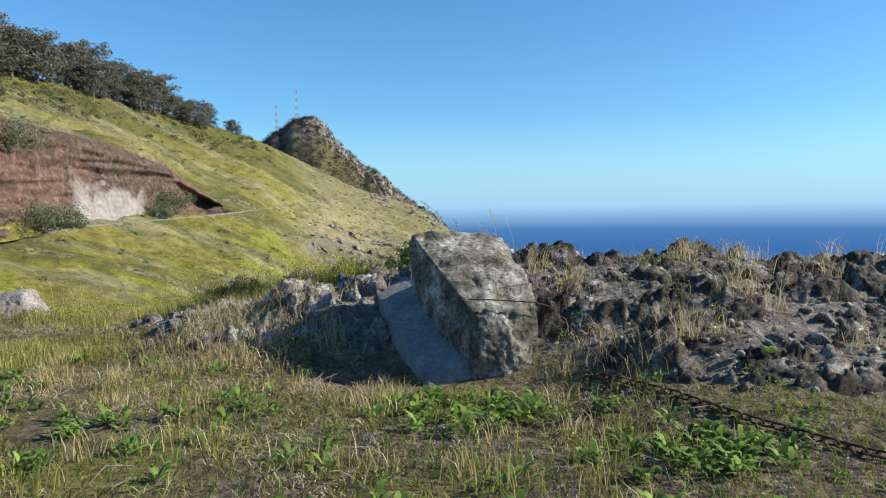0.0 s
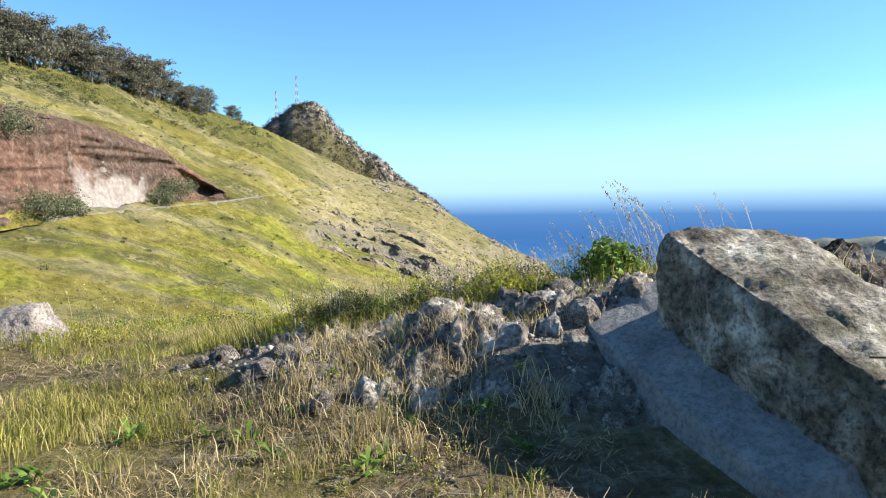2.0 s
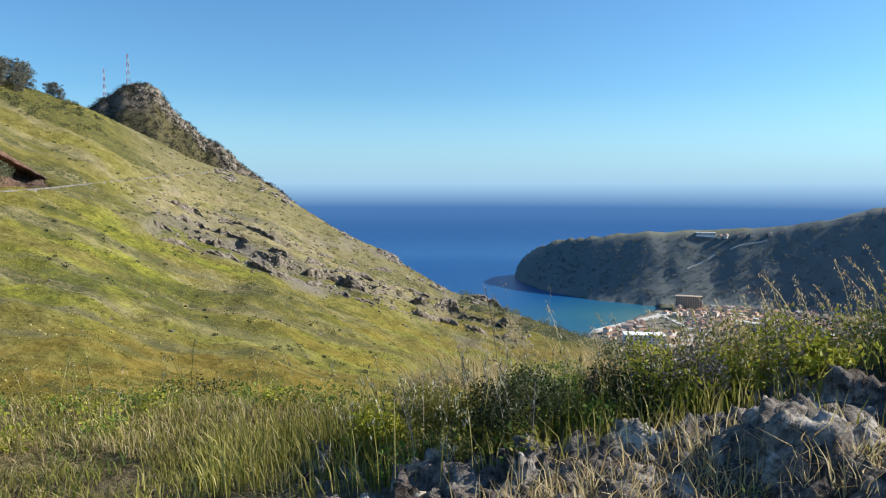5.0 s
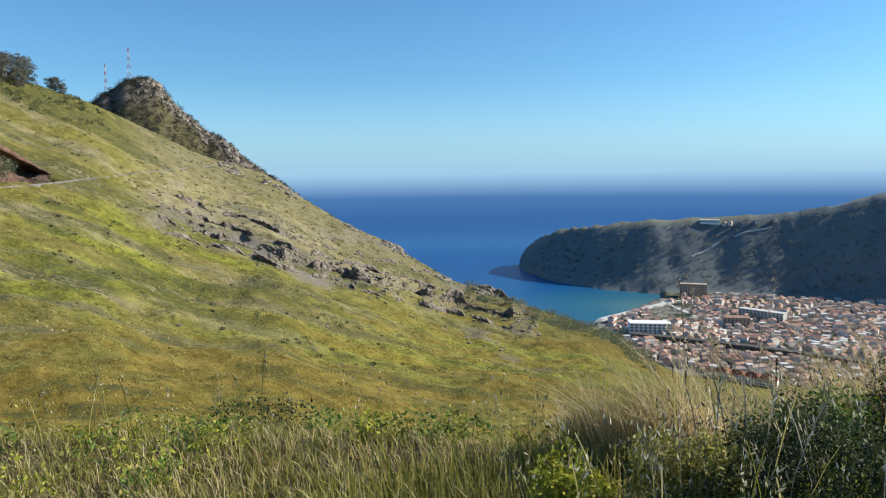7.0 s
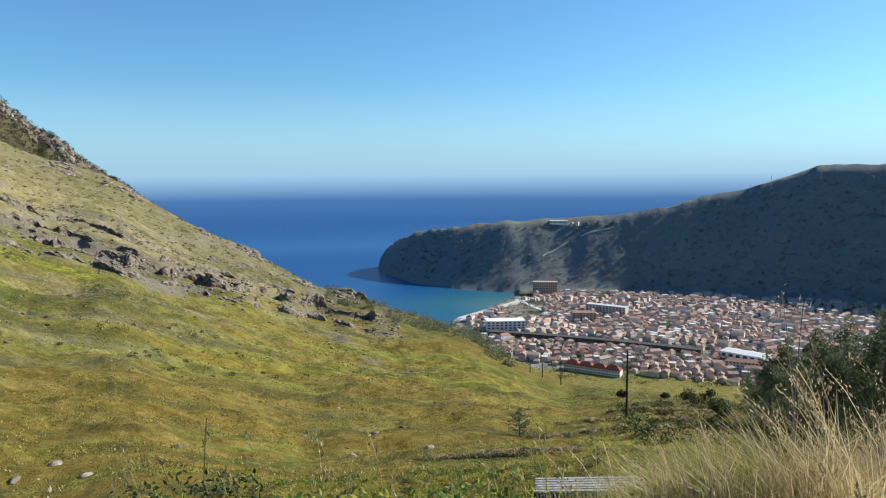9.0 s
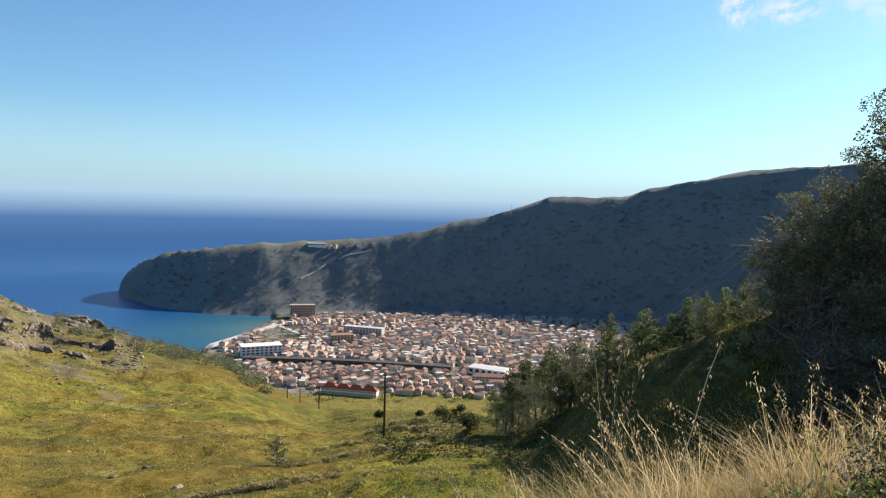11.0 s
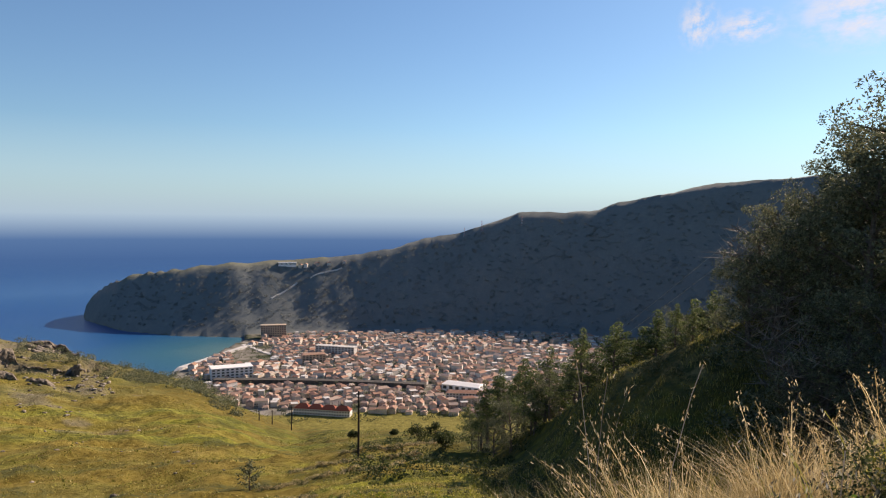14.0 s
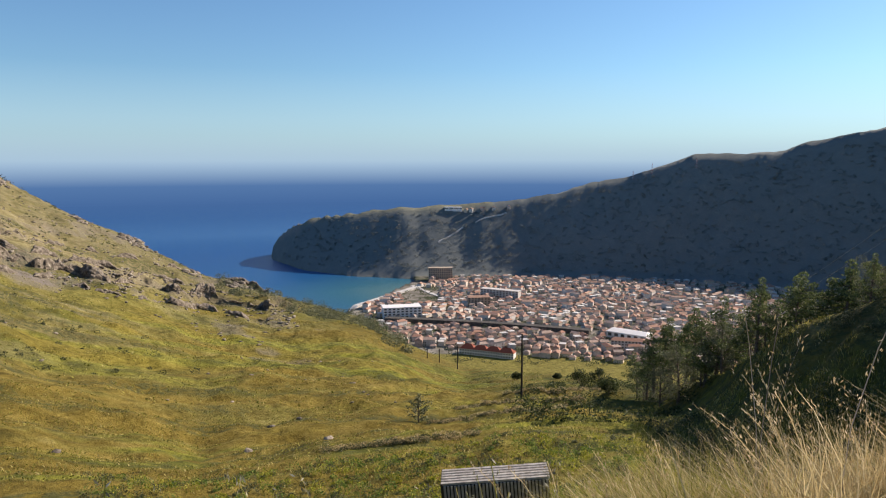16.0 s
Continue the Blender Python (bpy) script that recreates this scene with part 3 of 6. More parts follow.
BOULDER = boulder_material("boulder_stone", [(0.30, (0.045, 0.038, 0.030)), (0.43, (0.12, 0.105, 0.084)), (0.54, (0.25, 0.225, 0.185)), (0.66, (0.58, 0.54, 0.47))], 0.45)
SLAB = boulder_material("slab_stone", [(0.3, (0.17, 0.165, 0.16)), (0.55, (0.26, 0.255, 0.25)), (0.75, (0.36, 0.355, 0.345))], speck=0.4)
boulder = hexa("boulder", [(0.24, 6.06, -0.12), (0.78, 6.10, -0.12), (-0.34, 7.75, 0.1), (0.70, 7.85, 0.1),
                           (0.24, 6.08, 0.62), (0.86, 6.20, 0.64), (-0.38, 7.50, 1.30), (0.62, 7.65, 1.28)], 46, 0.32, 0.040, BOULDER, 1)
tagged(boulder, "long grey weathered boulder with pale flaking top, tilted on the mound", "boulder")
slab = hexa("rock_slab", [(-0.16, 6.02, -0.2), (0.40, 6.1, -0.2), (-0.95, 8.3, 0.1), (0.1, 8.3, 0.1),
                          (-0.14, 6.08, 0.05), (0.36, 6.25, 0.24), (-0.85, 8.15, 0.64), (0.0, 8.0, 0.96)], 34, 0.08, 0.014, SLAB, 2)
tagged(slab, "smooth grey stone slab leaning beside the long boulder", "rock slab")
pale = boulder_material("pale_stone", [(0.3, (0.17, 0.14, 0.125)), (0.52, (0.29, 0.25, 0.225)), (0.72, (0.42, 0.38, 0.35))])
zl = ground_z(-6.6, 10.9)
lrock = hexa("boulder", [(-7.45, 10.5, zl - 0.3), (-6.0, 10.5, zl - 0.3), (-7.4, 11.5, zl - 0.3), (-6.0, 11.4, zl - 0.3),
                         (-7.05, 10.75, 0.18), (-6.42, 10.78, 0.30), (-7.0, 11.2, 0.25), (-6.45, 11.2, 0.36)], 24, 0.34, 0.045, pale, 3)
tagged(lrock, "pale pinkish boulder among yellow grass at the edge", "boulder")


CRUST_ROCK = boulder_material("broken_stone", [(0.30, (0.055, 0.045, 0.038)), (0.45, (0.155, 0.132, 0.114)), (0.57, (0.28, 0.25, 0.22)), (0.71, (0.54, 0.50, 0.46))], k=0.25)


def rock_meshes(count, mat, seed):
    out = []
    for k in range(count):
        bm = bmesh.new()
        bmesh.ops.create_icosphere(bm, subdivisions=3, radius=1)
        o = Vector((seed + 5.3 * k, 1.7 * k, 0))
        s = Vector((rng.uniform(0.8, 1.3), rng.uniform(0.7, 1.1), rng.uniform(0.5, 0.9)))
        cuts = [Vector(rng.normal(size=3)).normalized() for q in range(11)]
        for v in bm.verts:
            q = v.co * (1 + 0.25 * noise.noise(v.co * 1.3 + o))
            # broken faces
            for i_, w in enumerate(cuts):
                lim, e = 0.55 + 0.035 * i_, q.dot(w)
                if e > lim:
                    q -= w * (e - lim) * 0.92
            q *= 1 + 0.10 * noise.noise(v.co * 5 + o)
            v.co = Vector((q.x * s.x, q.y * s.y, q.z * s.z)) * 1.25
        me = bpy.data.meshes.new("rock")
        bm.to_mesh(me)
        bm.free()
        me.materials.append(mat)
        out.append(me)
    return out


ROCKS = rock_meshes(8, CRUST_ROCK, 11)


def worley(x, y, k=0):
    """Distance to the nearest of hashed points, one a cell."""
    xi, yi = np.floor(x).astype(np.int64), np.floor(y).astype(np.int64)
    best = np.full(x.shape, 9.0)
    for a in (-1, 0, 1):
        for b in (-1, 0, 1):
            cx, cy = xi + a, yi + b
            best = np.minimum(best, np.hypot(cx + hash01(cx, cy, k) - x, cy + hash01(cx, cy, k + 7) - y))
    return best


def facets(x, y, k, amp):
    """Broken blocks: each cell round a hashed point is a tilted plane of its own height."""
    xi, yi = np.floor(x).astype(np.int64), np.floor(y).astype(np.int64)
    best, out = np.full(x.shape, 9.0), np.zeros(x.shape)
    for a in (-1, 0, 1):
        for b in (-1, 0, 1):
            cx, cy = xi + a, yi + b
            dx, dy = x - cx - hash01(cx, cy, k), y - cy - hash01(cx, cy, k + 7)
            d = np.hypot(dx, dy)
            h = hash01(cx, cy, k + 9) - 0.5 + 1.1 * dx * (hash01(cx, cy, k + 11) - 0.5) + 1.1 * dy * (hash01(cx, cy, k + 13) - 0.35) - 0.35 * d
            out = np.where(d < best, h, out)
            best = np.minimum(best, d)
    return amp * (out + 0.15)


def crust_z(x, y):
    """Height of the broken rock crust over the mound."""
    z, m = land(x, y)
    wx, wy = x + 0.12 * fbm(x * 3, y * 3, 3, 300), y + 0.12 * fbm(x * 3 + 9, y * 3, 3, 310)
    lumps = facets(wx * 1.7, wy * 2.0, 3, 0.17) + facets(wx * 4.3, wy * 4.6, 5, 0.12) + facets(wx * 10, wy * 10, 6, 0.055) + facets(wx * 22, wy * 22, 8, 0.022)
    lumps = lumps + 0.10 * fbm(x * 1.6, y * 2.4, 3, 340) - 0.05 * np.abs(fbm(x * 13, y * 13, 3, 325))
    w = step(0.25, 0.75, m["rock"] + 0.25 * fbm(x * 1.3, y * 1.3, 3, 330))
    return z - 0.16 + w * (0.17 + lumps), w


CRUST = boulder_material("crust_stone", [(0.34, (0.038, 0.030, 0.025)), (0.45, (0.15, 0.127, 0.110)), (0.55, (0.31, 0.28, 0.245)), (0.67, (0.60, 0.56, 0.51))])


BASALT = boulder_material("dark_basalt", [(0.36, (0.026, 0.021, 0.017)), (0.49, (0.080, 0.066, 0.054)), (0.58, (0.18, 0.155, 0.13)), (0.70, (0.54, 0.50, 0.44))])


def build_crust(x0, x1, cell, mat):
    gx, gy = np.meshgrid(np.arange(x0, x1 + cell, cell), np.arange(4.0, 9.9, cell))
    gz, gw = crust_z(gx, gy)
    ny, nx = gx.shape
    ii, jj = np.meshgrid(np.arange(ny - 1), np.arange(nx - 1), indexing="ij")
    gf = np.stack([ii * nx + jj, ii * nx + jj + 1, (ii + 1) * nx + jj + 1, (ii + 1) * nx + jj], -1).reshape(-1, 4)
    gf = gf[(gw.ravel()[gf] > 0.02).any(1)]
    return mesh_object("rock_outcrop", np.stack([gx, gy, gz], -1).reshape(-1, 3), gf, mat)


outcrop_right = build_crust(0.85, 9.0, 0.026, BASALT)
tagged(outcrop_right, "jagged dark volcanic outcrop with pale lichen and dry grass", "rock outcrop")
outcrop = build_crust(-4.4, 0.85, 0.017, CRUST)
tagged(outcrop, "outcrop of broken grey volcanic rubble with dry grass between", "rock outcrop")


def put_rock(x, y, s, sink=0.35):
    ob = new("rock", ROCKS[int(rng.integers(len(ROCKS)))])
    ob.parent = outcrop
    e = Euler((rng.uniform(-0.5, 0.5), rng.uniform(-0.5, 0.5), rng.uniform(0, 6.3)))
    ob.matrix_basis = Matrix.LocRotScale((x, y, ground_z(x, y) + s * (0.5 - sink) * 0.8), e, (s, s, s * rng.uniform(0.7, 1.1)))


for cx, cy, s in ((-3.72, 9.05, 0.10), (-3.85, 9.0, 0.09), (-4.05, 8.95, 0.08), (-2.88, 8.42, 0.085), (-2.52, 8.5, 0.10), (-2.38, 8.5, 0.07), (-2.7, 8.55, 0.07), (-3.1, 8.55, 0.07), (-1.55, 9.85, 0.22),
                  (-1.02, 8.5, 0.11), (-1.4, 8.55, 0.09), (-0.8, 8.75, 0.12), (-1.8, 8.5, 0.1), (-3.3, 8.7, 0.08), (1.3, 8.2, 0.14), (2.2, 8.4, 0.16), (3.4, 8.3, 0.18), (4.6, 8.2, 0.2), (5.4, 7.9, 0.2), (1.8, 7.4, 0.13), (3.0, 7.2, 0.15)):
    put_rock(cx, cy, s, 0.45)
made = 0
while made < 230:
    x, y = rng.uniform(-3.6, 6.5), rng.uniform(5.0, 9.0)
    z, mk = land(np.array([x]), np.array([y]))
    if mk["rock"][0] < 0.35 or (-0.6 < x < 0.95 and 5.9 < y < 8.2):
        continue
    put_rock(x, y, float(rng.choice([0.03, 0.045, 0.06, 0.085, 0.12], p=[0.36, 0.33, 0.2, 0.09, 0.02])), 0.55)
    made += 1


def scatter_lumps(name, pts, sizes, mat, label, category, squash=0.8, sub=1):
    """Many stones joined into one mesh."""
    bm = bmesh.new()
    bmesh.ops.create_icosphere(bm, subdivisions=sub, radius=1)
    bm.verts.ensure_lookup_table()
    base = np.array([v.co[:] for v in bm.verts])
    tri = np.array([[v.index for v in f.verts] for f in bm.faces])
    bm.free()
    vs, fs = [], []
    for k, (p, s) in enumerate(zip(pts, sizes)):
        a = rng.uniform(0, 6.28)
        rot = np.array([[math.cos(a), -math.sin(a), 0], [math.sin(a), math.cos(a), 0], [0, 0, 1]])
        v = base * (1 + rng.uniform(-0.38, 0.38, (len(base), 1))) * np.array([1.25, 0.9, squash]) * s
        vs.append(v @ rot.T + np.array(p))
        fs.append(tri + k * len(base))
    ob = mesh_object(name, np.concatenate(vs), np.concatenate(fs), mat)
    return tagged(ob, label, category, kind="stuff")


ROCK_S = simple("rubble_stone", [(0.28, (0.07, 0.058, 0.05)), (0.5, (0.22, 0.195, 0.17)), (0.75, (0.47, 0.44, 0.40))], 9.0, 0.95, 0.1, 0.5, 0.01, 0.45, True)
px = rng.uniform(-3.9, 7.0, 3500)
py = rng.uniform(4.8, 9.2, 3500)
pz, pm = land(px, py)
keep = (pm["rock"] > rng.uniform(0.1, 0.9, 3500)) & ~((px > -0.6) & (px < 0.9) & (py > 6.0) & (py < 8.1))
sz = rng.choice([0.010, 0.016, 0.024, 0.032], 3500, p=[0.35, 0.35, 0.2, 0.1])
scatter_lumps("rubble", np.stack([px, py, pz + 0.3 * sz], -1)[keep], sz[keep], ROCK_S, "small broken grey stones covering the mound", "rubble")

# vegetation helpers -----------------------------------------------


def blades(name, base, height, width, lean, mat, label, category, wind=(0.0, 0.0), head=None):
    """Grass blades as one mesh: base points and per-blade height, width and lean."""
    n = len(base)
    a = rng.uniform(0, 2 * np.pi, n)
    side = np.stack([np.cos(a), np.sin(a), np.zeros(n)], -1) * (width / 2)[:, None]
    b = rng.uniform(0, 2 * np.pi, n)
    bend = np.stack([np.cos(b), np.sin(b), np.zeros(n)], -1) * (lean * height)[:, None] + np.array([wind[0], wind[1], 0]) * height[:, None]
    up = np.array([0, 0, 1.0]) * height[:, None]
    mid = base + 0.55 * up + 0.3 * bend
    tip = base + up * (1 - 0.25 * np.clip(lean, 0, 1))[:, None] + bend
    v = np.stack([base - side, base + side, mid + side * 0.75, mid - side * 0.75, tip], 1).reshape(-1, 3)
    k = np.arange(n)[:, None] * 5
    f = np.concatenate([k + np.array([[0, 1, 2]]), k + np.array([[0, 2, 3]]), k + np.array([[3, 2, 4]])], 1).reshape(-1, 3)
    return tagged(mesh_object(name, v, f, mat), label, category, kind="stuff")


def leaf_cloud(centres, radii, per, size, flat=0.8, stalk=False):
    """Vertices and faces of small leaf quads spread in lumps."""
    vs, n = [], 0
    for c, r in zip(centres, radii):
        d = rng.normal(size=(per, 3))
        d /= np.linalg.norm(d, axis=1)[:, None]
        p = np.array(c) + d * (rng.uniform(0.25, 1.0, per) ** 0.5)[:, None] * np.array([r, r, r * flat])
        u = rng.normal(size=(per, 3))
        u /= np.linalg.norm(u, axis=1)[:, None]
        w = np.cross(u, rng.normal(size=(per, 3)))
        w /= np.linalg.norm(w, axis=1)[:, None]
        s = size * rng.uniform(0.6, 1.3, per)[:, None]
        vs.append(np.stack([p - u * s, p + w * s * 0.45, p + u * s, p - w * s * 0.45], 1).reshape(-1, 3))
        n += per
    return np.concatenate(vs), np.arange(n * 4).reshape(-1, 4)


def spots(n, x0, x1, y0, y1):
    x, y = rng.uniform(x0, x1, n), rng.uniform(y0, y1, n)
    z, m = land(x, y)
    return x, y, z, m


def clear(x, y):
    """True away from the boulder and slab."""
    return ~((x > -0.75 + 0.0) & (x < 0.9) & (y > 5.95) & (y < 8.2))


GREEN = leaf("fresh_grass", [(0.0, (0.06, 0.10, 0.015)), (0.4, (0.12, 0.17, 0.025)), (0.75, (0.22, 0.25, 0.04)), (1.0, (0.32, 0.32, 0.08))])
STRAW = leaf("dry_grass", [(0.0, (0.30, 0.22, 0.10)), (0.5, (0.50, 0.39, 0.19)), (1.0, (0.68, 0.58, 0.36))], 0.25, 0.45)
OLIVE = leaf("olive_grass", [(0.0, (0.12, 0.125, 0.022)), (0.4, (0.24, 0.235, 0.042)), (0.7, (0.38, 0.335, 0.090)), (1.0, (0.52, 0.45, 0.19))], 0.35, 0.45)
HERB = leaf("herb_leaf", [(0.0, (0.06, 0.11, 0.018)), (0.6, (0.14, 0.22, 0.035)), (1.0, (0.26, 0.34, 0.07))], 0.25)
DARKLEAF = leaf("dark_leaf", [(0.0, (0.022, 0.034, 0.012)), (0.5, (0.050, 0.068, 0.022)), (1.0, (0.105, 0.125, 0.042))])
YELLOW = leaf("yellow_herb", [(0.0, (0.16, 0.19, 0.02)), (0.5, (0.30, 0.31, 0.03)), (1.0, (0.46, 0.43, 0.06))], 0.2)
GREYTWIG = leaf("grey_twig", [(0.0, (0.10, 0.085, 0.07)), (0.5, (0.20, 0.17, 0.14)), (1.0, (0.34, 0.30, 0.25))], 0.2, 0.1)

# knoll turf: short green, dry litter and tufts
x, y, z, m = spots(120000, -9.5, 5.5, 0.5, 11.2)
patch = fbm(x * 0.8, y * 0.8, 3, 200)
fresh = np.exp(-((y - 3.0) / 1.7) ** 2) * 0.9 - 0.25 * step(4.8, 6.0, y) + 0.35 * step(-4.5, -8, x)
ok = (m["rock"] < 0.35) & clear(x, y) & (patch + fresh > 0.22)
k = np.flatnonzero(ok)[:34000]
blades("turf", np.stack([x, y, z - 0.01], -1)[k], rng.uniform(0.03, 0.12, len(k)), rng.uniform(0.005, 0.011, len(k)), rng.uniform(0.3, 1.2, len(k)), GREEN, "short fresh green grass on bare soil", "grass")
x, y, z, m = spots(100000, -9.5, 5.5, 0.5, 11.2)
patch = fbm(x * 0.9 + 40, y * 0.9, 3, 210)
ok = (m["rock"] < 0.6) & clear(x, y) & (patch + 0.3 * step(4.6, 6.2, y) > 0.14)
k = np.flatnonzero(ok)[:30000]
blades("dry_litter", np.stack([x, y, z], -1)[k], rng.uniform(0.02, 0.07, len(k)), rng.uniform(0.004, 0.008, len(k)), rng.uniform(1.0, 3.5, len(k)), STRAW, "pale dry grass stalks lying over the soil", "dry grass")


def tufts(name, centres, per, spread, hmin, hmax, mat, label, wind=(0, 0), lean=(0.15, 0.6), width=0.006):
    c = np.repeat(np.array(centres), per, axis=0)
    n = len(c)
    p = c[:, :2] + rng.normal(size=(n, 2)) * spread
    z = land(p[:, 0], p[:, 1])[0]
    return blades(name, np.stack([p[:, 0], p[:, 1], z - 0.01], -1), rng.uniform(hmin, hmax, n), np.full(n, width) * rng.uniform(0.7, 1.4, n), rng.uniform(*lean, n), mat, label, "grass", wind)


tc = [(-2.0, 7.2), (-1.6, 7.3), (-2.3, 7.4), (-1.2, 7.3), (-2.7, 7.6), (-3.2, 7.9), (-0.6, 5.6), (1.15, 5.9), (1.25, 6.3), (1.5, 5.6), (-0.4, 5.3), (2.0, 8.6), (2.3, 8.7), (1.7, 8.55),
      (3.9, 7.6), (4.2, 7.4), (-1.9, 5.9), (-2.6, 5.6), (-3.6, 6.6), (3.3, 5.6), (2.2, 6.2), (-0.6, 5.5), (0.6, 8.5), (0.9, 8.4)]
for i in range(34):
    tc.append((float(rng.uniform(-3.0, -1.5)), float(rng.uniform(7.7, 8.7))))
for i in range(16):
    tc.append((float(rng.uniform(-3.4, -0.9)), float(rng.uniform(6.9, 8.1))))
for i in range(46):
    tc.append((float(rng.uniform(-8.5, 1.5)), float(rng.uniform(4.0, 9.0))))
tufts("dry_tufts", [c for c in tc if clear(np.array(c[0]), np.array(c[1]))], 50, 0.10, 0.08, 0.24, STRAW, "tufts of straw-coloured dry grass", lean=(0.2, 0.9))
gc = [(float(rng.uniform(-8.5, 2.5)), float(rng.uniform(3.2, 8.6))) for i in range(110)]
tufts("green_tufts", [c for c in gc if clear(np.array(c[0]), np.array(c[1]))], 40, 0.11, 0.08, 0.24, OLIVE, "olive green grass tufts", lean=(0.1, 0.6))


def rosettes(name, centres, mat, label):
    """Broad-leaved weeds: leaves of five faces round a centre."""
    vs, fs, n = [], [], 0
    for cx, cy in centres:
        cz = ground_z(cx, cy)
        for j in range(int(rng.integers(9, 20))):
            a, ln, w = rng.uniform(0, 6.28), rng.uniform(0.05, 0.13), rng.uniform(0.010, 0.022)
            up = rng.uniform(0.3, 1.4)
            d, s = np.array([math.cos(a), math.sin(a), 0]), np.array([-math.sin(a), math.cos(a), 0])
            o = np.array([cx, cy, cz]) + d * 0.01 + np.array([rng.normal() * 0.03, rng.normal() * 0.03, rng.uniform(0, 0.05)])
            for t, ww, h in ((0, 0.25, 0), (0.4, 1.0, 0.5 * up), (0.75, 0.8, 0.62 * up), (1.0, 0.08, 0.5 * up)):
                p = o + d * ln * t + np.array([0, 0, ln * h])
                vs += [p - s * w * ww, p + s * w * ww]
            for q in range(3):
                fs.append((n + 2 * q, n + 2 * q + 1, n + 2 * q + 3, n + 2 * q + 2))
            n += 8
    return tagged(mesh_object(name, np.array(vs), np.array(fs), mat, smooth=True), label, "weeds", kind="stuff")


rc_ = [(float(rng.uniform(-3.5, 2.6)), float(rng.uniform(3.2, 5.6))) for i in range(60)] + [(float(rng.normal(0.35, 0.35)), float(rng.normal(5.2, 0.3))) for i in range(26)] \
    + [(float(rng.normal(1.6, 0.3)), float(rng.normal(4.2, 0.3))) for i in range(24)] + [(float(rng.uniform(-7, -1)), float(rng.uniform(5, 7.5))) for i in range(30)]
rosettes("broadleaf_weeds", rc_, HERB, "bright green broad-leaved weeds on the ground")

sticks = thing("dead_twigs", (0, 0, 0), "bleached dead twigs lying on the soil", "twigs")
for j in range(130):
    x_, y_ = rng.uniform(-4.5, 3.2), rng.uniform(3.3, 7.5)
    if not clear(np.array(x_), np.array(y_)):
        continue
    z_, a_, ln = ground_z(x_, y_) + 0.02, rng.uniform(0, 6.28), rng.uniform(0.12, 0.4)
    bm = bmesh.new()
    tube(bm, [(x_, y_, z_), (x_ + ln * 0.5 * math.cos(a_), y_ + ln * 0.5 * math.sin(a_), z_ + rng.uniform(0.0, 0.06)), (x_ + ln * math.cos(a_ + 0.3), y_ + ln * math.sin(a_ + 0.3), z_ + rng.uniform(0, 0.08))], [0.005, 0.004, 0.0015], 4)
    part("twig", bm, GREYTWIG, sticks)
hc, hs = [], []
while len(hc) < 330:
    x_, y_ = float(rng.uniform(-8.0, 2.6)), float(rng.uniform(3.0, 8.4))
    if clear(np.array(x_), np.array(y_)) and abs(x_ + 0.55 * y_) > 0.5:
        hc.append((x_, y_, ground_z(x_, y_) + 0.03))
        hs.append(float(rng.uniform(0.04, 0.12)))
for mat_, sel, lab in ((OLIVE, 0, "small olive herbs scattered over the soil"), (HERB, 1, "small fresh green herbs scattered over the soil"), (GREYTWIG, 2, "small withered grey herbs on the soil")):
    v, f = leaf_cloud(hc[sel::3], hs[sel::3], 90, 0.011, 0.8)
    tagged(mesh_object("ground_herbs", v, f, mat_), lab, "herbs", kind="stuff")
oc = []
while len(oc) < 28:
    x_, y_ = float(rng.uniform(0.9, 7.5)), float(rng.uniform(4.2, 8.6))
    if clear(np.array(x_), np.array(y_)):
        oc.append((x_, y_))
tufts("outcrop_tufts", oc, 55, 0.10, 0.15, 0.38, STRAW, "dry grass tufts growing in the rock outcrop", lean=(0.2, 0.8))

# edge of the knoll: weeds, bushes and tall stems
azr = rng.uniform(-62, 46, 46000)
low = np.interp(azr, (-62, -20, 15, 26, 40, 46), (0.7, 0.55, 0.5, 0.3, 0.32, 0.6))
rr = np.interp(azr, (-62, -35, 0, 46), (5.5, 4.0, 2.7, 2.4)) + rng.uniform(-1.1, 3.8, 46000)
x, y = OX + rr * np.sin(np.radians(azr)), OY + rr * np.cos(np.radians(azr))
z, m = land(x, y)
h = rng.uniform(0.08, 0.34, len(x)) * low
pale_ = rng.uniform(size=len(x)) < 0.3 + 0.5 * fbm(x * 1.4, y * 1.4, 3, 640)
for k, mat_, lab in ((~pale_, OLIVE, "thick yellow-green grass along the edge of the knoll"), (pale_, STRAW, "dry straw stalks in the grass along the edge")):
    n_ = int(k.sum())
    blades("edge_grass", np.stack([x, y, z - 0.02], -1)[k], h[k], rng.uniform(0.004, 0.008, n_), rng.uniform(0.1, 0.8, n_), mat_, lab, "grass", (-0.12, 0.0))
x, y, z, m = spots(16000, -4.2, 1.2, 8.5, 10.6)
ok = (y > np.interp(x, (-4.2, -2.6, -1, 1.2), (9.5, 8.9, 8.8, 8.85)))
k = np.flatnonzero(ok)[:9000]
blades("crest_grass", np.stack([x, y, z - 0.02], -1)[k], rng.uniform(0.06, 0.28, len(k)), rng.uniform(0.005, 0.010, len(k)), rng.uniform(0.05, 0.5, len(k)), OLIVE, "weedy grass behind the rubble crest", "grass", (-0.1, 0))


